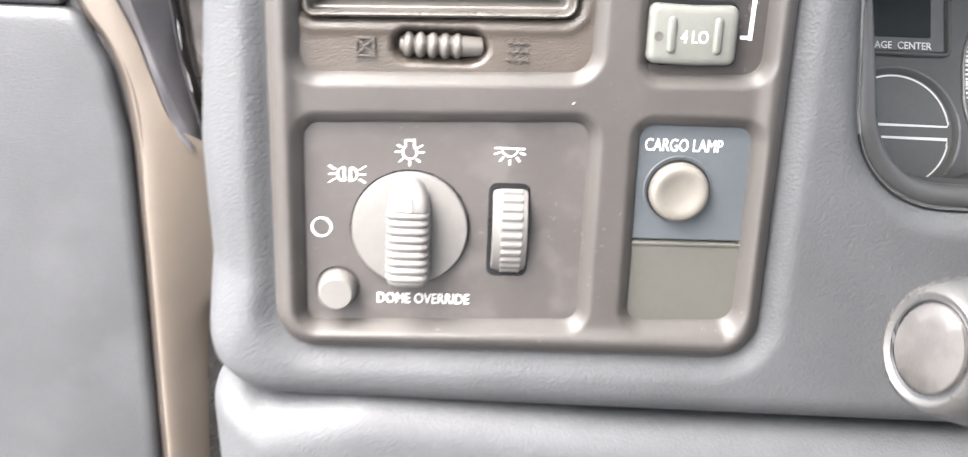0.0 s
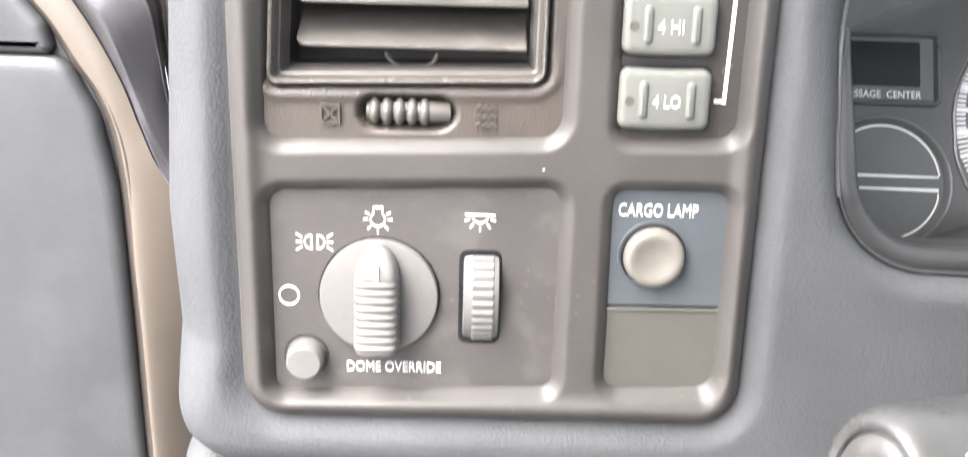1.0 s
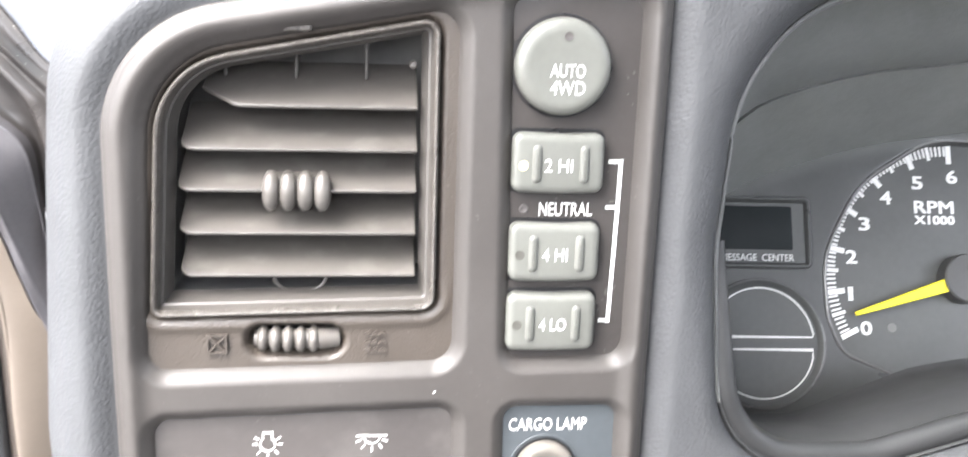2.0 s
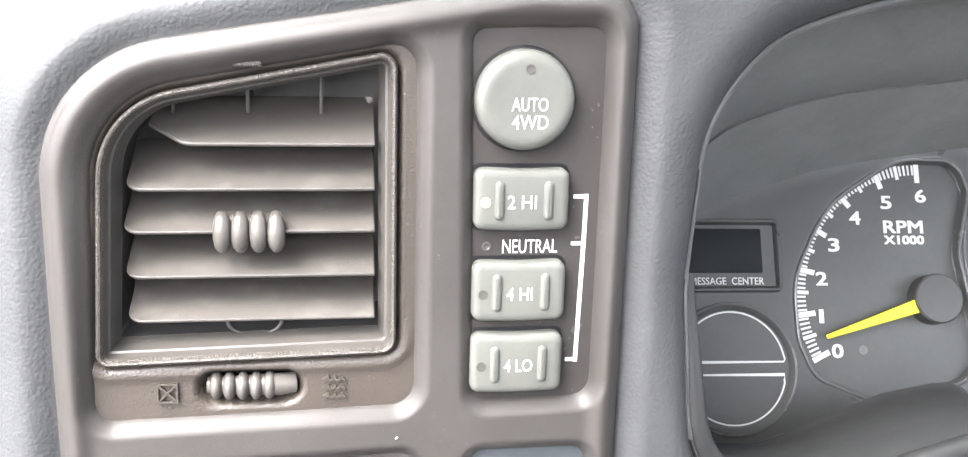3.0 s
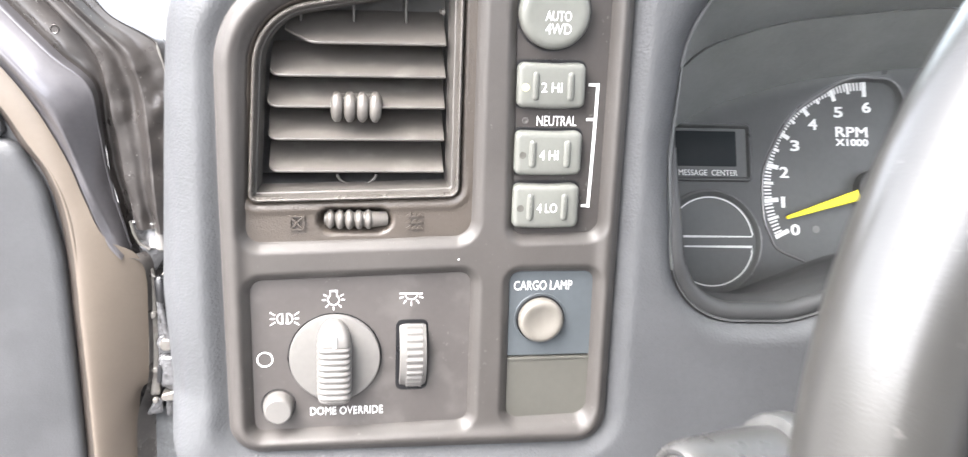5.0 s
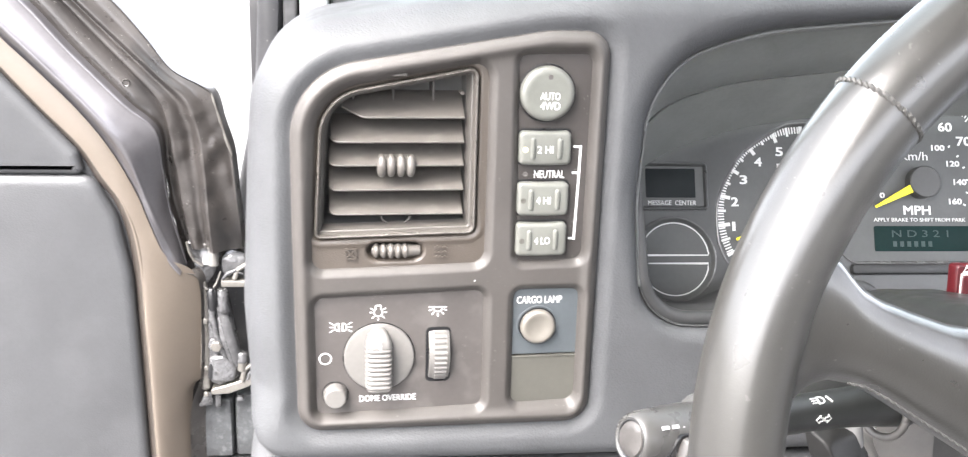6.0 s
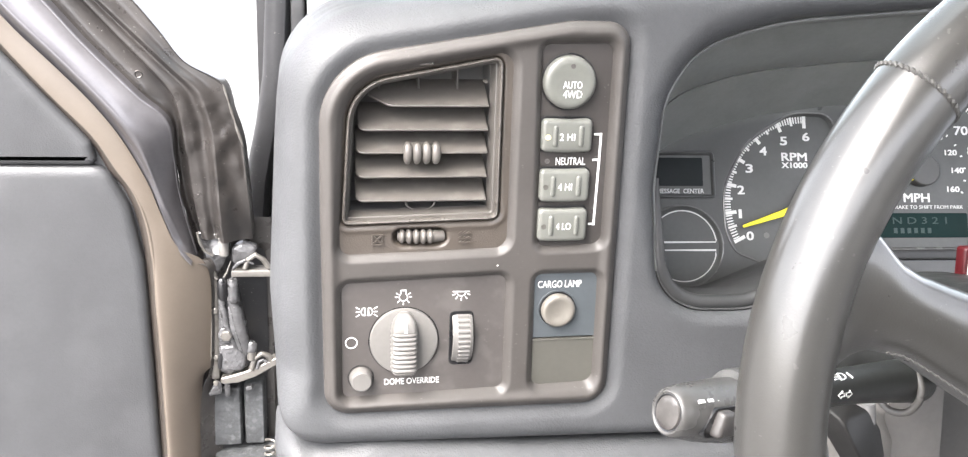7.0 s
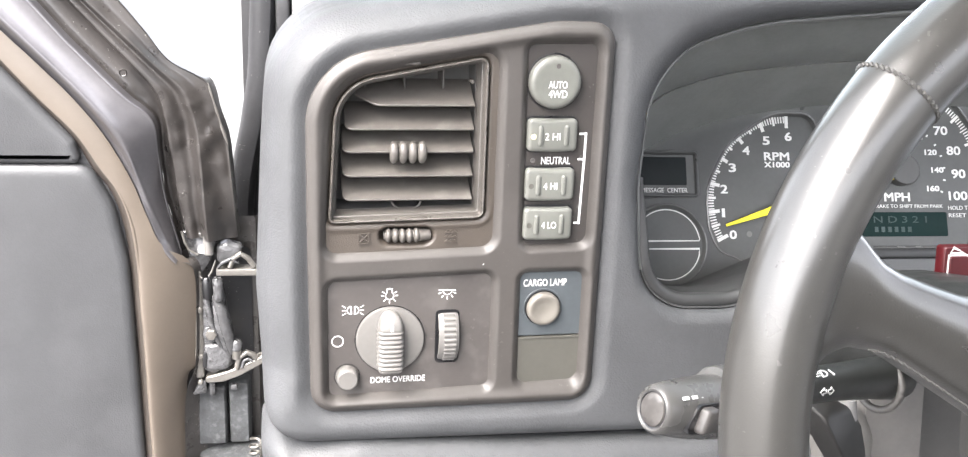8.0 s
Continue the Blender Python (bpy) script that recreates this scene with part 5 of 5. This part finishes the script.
part("window_frame", pressed_skin(frame_profile, 0, 8, FADE), SILVER, door, "glossy grey painted window frame", m=D, angle=80)
channel_profile = [("ridge", "fold", 0.10, -7.0), ("ridge", "fold", 0.25, -12.5), ("ridge", "fold", 0.6, -13.5), ("ridge", "fold", 0.9, -11.0), ("fold", "swell", 0.0, -8.0), ("fold", "swell", 0.3, -8.5),
                   ("fold", "swell", 0.65, -12.0), ("swell", "outer", 0.0, -8.0), ("swell", "outer", 0.15, -8.2), ("swell", "outer", 0.5, -12.0), ("swell", "outer", 0.9, -13.0), ("swell", "outer", 1.0, -14.5), ("swell", "outer", 1.0, -40.0)]
CHANNEL_FADE = [1, 1, 1, 1, 1, 1.1, 1.25, 1.5, 2.6]
part("channel", pressed_skin(channel_profile, 0, 8, CHANNEL_FADE, 1.7), CHANNEL, door, "dirty brown painted channel and dented jamb", m=D, angle=80)
chips = [(111.5, 71.5, -13), (113.5, 65, -12), (115.5, 57, -13), (118.5, 47, -12), (120.5, 39, -13.5), (122, 33, -12), (124.5, 25, -13), (127, 16, -14)]
part("chipped_edge", tube(bmesh.new(), chips, [0.4, 1.1, 0.6, 1.4, 0.5, 1.3, 1.5, 0.4], 7), STEEL, door, "chipped pale edge", m=D)
part("rivet", lathe(bmesh.new(), 41.0, 79.0, [(3.6, -14), (3.4, -12.9), (3.0, -12.5), (2.5, -12.8), (2.2, -13.2), (0, -13.3)], 20), CHANNEL, door, m=D)
lines.update({
    "je": [(78, -93, -12), (92, -103, -16), (92, -151, -17), (89, -199, -17), (79, -232, -16), (76, -290, -16), (74, -405, -16)],
    "jf": [(96, -93, -30), (104, -103, -40), (104, -151, -40), (102, -199, -40), (96, -232, -40), (94, -290, -40), (94, -405, -40)],
    "jg": [(135, -93, -55), (140, -103, -60), (140, -151, -60), (140, -199, -60), (138, -232, -60), (138, -290, -60), (138, -405, -60)],
})
part("end_face", strip("je", "jf", 4, -2.0), JAMB, door, m=D)
part("end_skin", strip("jf", "jg", 3, 0.0), PILLAR, door, m=D)

# ---- body pillar with seals ----
pil = thing("body_pillar", (-0.10, 0.76, 0.6), "dark front pillar of the cab with rubber door seals", "pillar")
bm = bmesh.new()
edge_l = [(-0.139, 1.47), (-0.1395, 1.26), (-0.1438, 1.187), (-0.152, 1.138), (-0.159, 1.106), (-0.164, 1.08), (-0.167, 1.05), (-0.170, 0.98), (-0.175, 0.6)]
rows = []
for off, yy in ((0.0, 0.80), (0.0, 0.764), (0.004, 0.759), (0.012, 0.757), (0.020, 0.759), (0.024, 0.766), (0.026, 0.775)):
    rows.append([(x + off, yy, z) for x, z in edge_l])
loft(bm, rows, False, False)
part("pillar_panel", bm, PILLAR, pil)
for x0, x1, yy, m_ in ((-0.1145, -0.101, 0.760, RUBBER), (-0.0985, -0.071, 0.756, CABIN), (-0.069, -0.02, 0.766, RUBBER)):
    bm = bmesh.new()
    prof = rounded([(x0, 0.0, 0.003), (x1, 0.0, 0.003), (x1, 0.03, 0.002), (x0, 0.03, 0.002)], 5)
    loft(bm, [[(x + dx, yy + y, z) for x, y in prof] for z, dx in ((1.47, 0.0), (1.2, -0.001), (1.08, -0.010), (0.95, -0.018), (0.6, -0.02))])
    part("seal_strip", bm, m_, pil, "rubber door seal" if m_ is RUBBER else "grey pillar trim strip")
bm = bmesh.new()
loft(bm, [[(x, 0.80, z) for z in (0.5, 1.06)] for x in (-0.20, -0.02)], False, False)
part("pillar_back", bm, JAMB, pil)
bm = bmesh.new()
loft(bm, [[(x, 0.79, z) for z in (0.5, 1.32)] for x in (-0.150, 0.0)], False, False)
part("pillar_back", bm, RUBBER, pil)

# ---- door hinge and check link ----
hinge = thing("door_hinge", (-0.16, 0.67, 0.91), "grimy steel upper door hinge with bolts and light arms", "hinge")
H = basis((-0.17, 0.66, 0.965), (1, 0, 0), (0, 0, 1)) @ MM
part("flange", capped(rounded([(-21.5, -57, 2), (-14.0, -56, 2), (-11.5, 41, 4), (-13, 53, 3), (-21, 59, 3)], 4), [(0, -14), (0, 0), (1.2, 1.2), (2.5, 1.6)]), STEEL, hinge, "pale worn flange edge", m=H)
part("leaf", capped(rounded([(-13.5, -48, 4), (-5, -52, 4), (13.5, -44, 6), (15, -20, 6), (12, 0, 10), (8, 24, 10), (5, 42, 4), (-12.5, 42, 4)], 5), [(0, -12), (0, -0.5), (0.5, 0.4), (1.2, 0.8)]), GRIME, hinge, "glossy grime-coated steel leaf", m=H)
part("leaf_ridge", tube(bmesh.new(), [(-8.5, 38, 4), (-8, 20, 4), (-5, 2, 4.5), (0, -14, 5), (7, -30, 4), (12, -40, 2)], [3.2, 3.4, 3.2, 2.6, 2.0, 1.0], 12), GRIME, hinge, m=H)
part("pin_barrel", tube(bmesh.new(), [(-7.5, 49, 4), (-7.4, 47, 4), (-7.0, 30, 4), (-7, 27, 4)], [3.2, 4.8, 4.8, 3.5], 16), SHADEGREASE, hinge, "dark greasy barrel", m=H)
part("pin_barrel", tube(bmesh.new(), [(2.4, 49, 6), (2.5, 47, 6), (3.0, 28, 6), (3.2, 25, 6)], [3.6, 4.9, 4.9, 3.6], 16), GRIME, hinge, "bare steel barrel", m=H)
part("link", tube(bmesh.new(), [(0, 32, 6), (4.5, 16, 7), (8.5, -2, 7.5), (12.5, -20, 7), (13.5, -29, 5)], [3.6, 4.8, 5.0, 4.6, 3.0], 14, False, 0.55), GRIME2, hinge, "dark flat link", m=H)
part("lower_cheek", capped(rounded([(-13.5, -47, 5), (11, -46, 7), (13.5, -30, 6), (2, -18, 6), (-13, -19, 4)], 6), [(0, -4), (0, 3.5), (1.0, 5.4), (2.4, 6.4), (3.6, 6.7)]), GRIME, hinge, "bulging cast cheek", m=H)
part("cast_web", capped(rounded([(-3, 22, 2), (-1, -12, 4), (9, -30, 3), (13, -22, 3), (9, 4, 8), (4, 20, 3)], 4), [(0, -2), (0, 5.5), (0.6, 6.0)]), GRIME, hinge, m=H)
part("washer", lathe(bmesh.new(), -5.6, -8.2, [(7.4, 0), (7.4, 5.2), (6.8, 5.8), (0, 5.8)], 28), GRIME, hinge, m=H)
part("bolt", lathe(bmesh.new(), -5.0, -8.0, [(5.4, 4), (5.4, 9), (4.6, 10), (0, 10)], 6), STEEL, hinge, "worn bolt head", m=H, angle=25)
for u, v, r in ((-15.5, 15, 3.2), (-16, -33, 2.6), (-17.5, -60, 2.6)):
    part("bolt", lathe(bmesh.new(), u, v, [(r, 0), (r, 2.6), (r * 0.7, 3.6), (0, 3.8)], 14), STEEL, hinge, m=H, angle=25)
# raised black patch painted as the shade in a hole
part("oval_hole", capped(rounded([(-14.2, -41, 2), (-10.8, -44, 1.6), (-9.4, -30, 2), (-12.6, -19.5, 1.6)], 5), [(0, 2), (0, 7.2), (0.4, 7.4)]), SHADEGREASE, hinge, m=H)
part("arm", block(1.5, 50.2, 62, 57.0, -8, 6, 1.5, 1.2), STEEL, hinge, "light steel hinge arm", m=H)
part("arm", capped(rounded([(-13, -54, 3), (-12, -60, 3), (4, -59, 8), (20, -53, 10), (62, -29, 2), (62, -22, 2), (18, -44.5, 10), (2, -50, 8)], 5), [(0, -8), (0, 4), (1.0, 5)]), STEEL, hinge, "light steel hinge arm", m=H)
part("knuckle_cover", capped(rounded([(2, 62, 5), (12, 60, 6), (24, 72, 5), (27, 78, 4), (10, 82, 8), (2, 78, 5)], 5), [(0, -10), (0, 1), (1.4, 2.8), (2.6, 3.4)]), GRIME2, hinge, "dark knuckle cover", m=H)
part("knuckle", tube(bmesh.new(), [(14, 58.5, 5), (17, 67, 5), (24, 72, 5), (31, 67, 4), (36, 58.5, 3)], 2.6, 10), STEEL, hinge, m=H)
part("knuckle", tube(bmesh.new(), [(3, 58, 5), (8, 64, 6), (15, 67, 6), (22, 63, 5)], [1.2, 2.0, 2.0, 1.0], 10), GRIME, hinge, m=H)
part("knuckle", tube(bmesh.new(), [(17, -45, 4), (20, -33, 5), (27, -28, 5), (33, -31, 4), (36, -38, 2)], 2.8, 10), STEEL, hinge, m=H)
part("knuckle", tube(bmesh.new(), [(22, -44, 4), (24, -37, 4), (28, -35, 4), (32, -38, 3)], 2.0, 10), GRIME, hinge, m=H)
part("pin_head", tube(bmesh.new(), [(18.4, -15, 5), (18.2, -17, 5), (17.8, -25, 5)], [3.5, 5.2, 5.2], 14), GRIME2, hinge, m=H)
part("pin_head", tube(bmesh.new(), [(17.8, -25, 5), (17.4, -34, 5)], [4.6, 4.0], 14), STEEL, hinge, m=H)
part("bracket", capped(rounded([(-28.5, 92, 1), (-24.5, 74.5, 2), (-16, 69, 3), (-6, 69, 3), (1.5, 78, 3), (0.5, 92, 3), (-10, 90, 20)], 5), [(0, -12), (0, -2.5), (1.0, -1.6), (2.2, -3.0), (3.2, -3.8)]), GRIME, hinge, "bent grey sheet bracket", m=H)
part("bracket_edge", tube(bmesh.new(), [(-28.5, 92, -1.5), (-26.5, 82, -1.5), (-23, 74, -1.5), (-15, 69, -1)], [1.2, 1.4, 1.2, 1.0], 8), STEEL, hinge, m=H)
part("gusset", capped(rounded([(-24.4, 73.5, 2), (-21, 53, 2), (-15, 46, 3), (-7, 58, 3), (-2, 68, 2)], 4), [(0, -12), (0, -4), (1.5, -3)]), GRIME2, hinge, "dark bracket gusset", m=H)
part("gusset_edge", tube(bmesh.new(), [(-20.5, 58, -1), (-16, 50, 0), (-9, 44, 1), (-3, 53, 1), (1, 64, 0)], [1.6, 1.8, 1.2, 1.0, 0.7], 8), STEEL, hinge, m=H)
part("roller", tube(bmesh.new(), [(-4.4, 70, 3), (-4.4, 71.5, 3), (-4.6, 89, 3), (-4.6, 91, 3)], [3.0, 4.6, 4.6, 3.4], 16), KNOB, hinge, "white nylon roller", m=H)
part("grease_tag", capped(rounded([(-27, -75, 2), (-12, -72, 3), (-13, -58, 3), (-18, -60, 3)], 4), [(0, -6), (0, 0), (1.5, 1)]), GRIME, hinge, m=H)
part("grease_tag", block(-10, -76, -4, -58, -6, 0, 2.5, 1.5), GRIME, hinge, m=H)
part("grease_tag", block(10, -70, 17, -65, -6, 0, 2.0, 1.2), GRIME, hinge, m=H)
jam = thing("hinge_pillar", (-0.15, 0.74, 0.6), "grimy dark lower door pillar behind the hinge", "pillar")
bm = bmesh.new()
rows = []
for x, y in ((-0.23, 0.705), (-0.19, 0.70), (-0.165, 0.70), (-0.161, 0.708), (-0.155, 0.70), (-0.135, 0.70), (-0.13, 0.715), (-0.06, 0.715)):
    rows.append([(x, y, z) for z in (0.5, 0.7, 0.8, 0.9, 1.0, 1.06)])
loft(bm, rows, False, False)
part("panel", bm, JAMB, jam, angle=30)
part("dusty_cover", capped(rounded([(-37, -135, 3), (4.5, -135, 3), (4.5, -70, 5), (-32, -68, 6)], 4), [(0, -30), (0, -12), (2, -9.5)]), DUST, jam, "dust-caked cover", m=H)
part("dusty_cover", capped(rounded([(7, -135, 3), (27, -135, 3), (27, -66, 5), (7, -68, 5)], 4), [(0, -30), (0, -14), (2, -11.5)]), DUST, jam, "dust-caked cover", m=H)
rail = thing("check_rail", (-0.15, 0.66, 0.82), "grimy steel lower hinge rail with a coil spring", "hinge")
bm = bmesh.new()
loft(bm, [[(x, y, z) for y, z in ((0.650, 0.805), (0.650, 0.822 + dz), (0.653, 0.825 + dz), (0.690, 0.827 + dz), (0.690, 0.805))] for x, dz in ((-0.192, -0.004), (-0.15, 0.0), (-0.112, 0.003))])
part("rail", bm, DUST, rail, "brown-grey rail plate", angle=30)
bm = bmesh.new()
tube(bm, [(-0.137 + 0.0055 * math.cos(a), 0.652 + 0.0055 * math.sin(a), 0.820 + 0.0011 * a) for a in [i * 0.5 for i in range(44)]], 0.0013, 6)
part("spring", bm, STEEL, rail, "small coil spring")
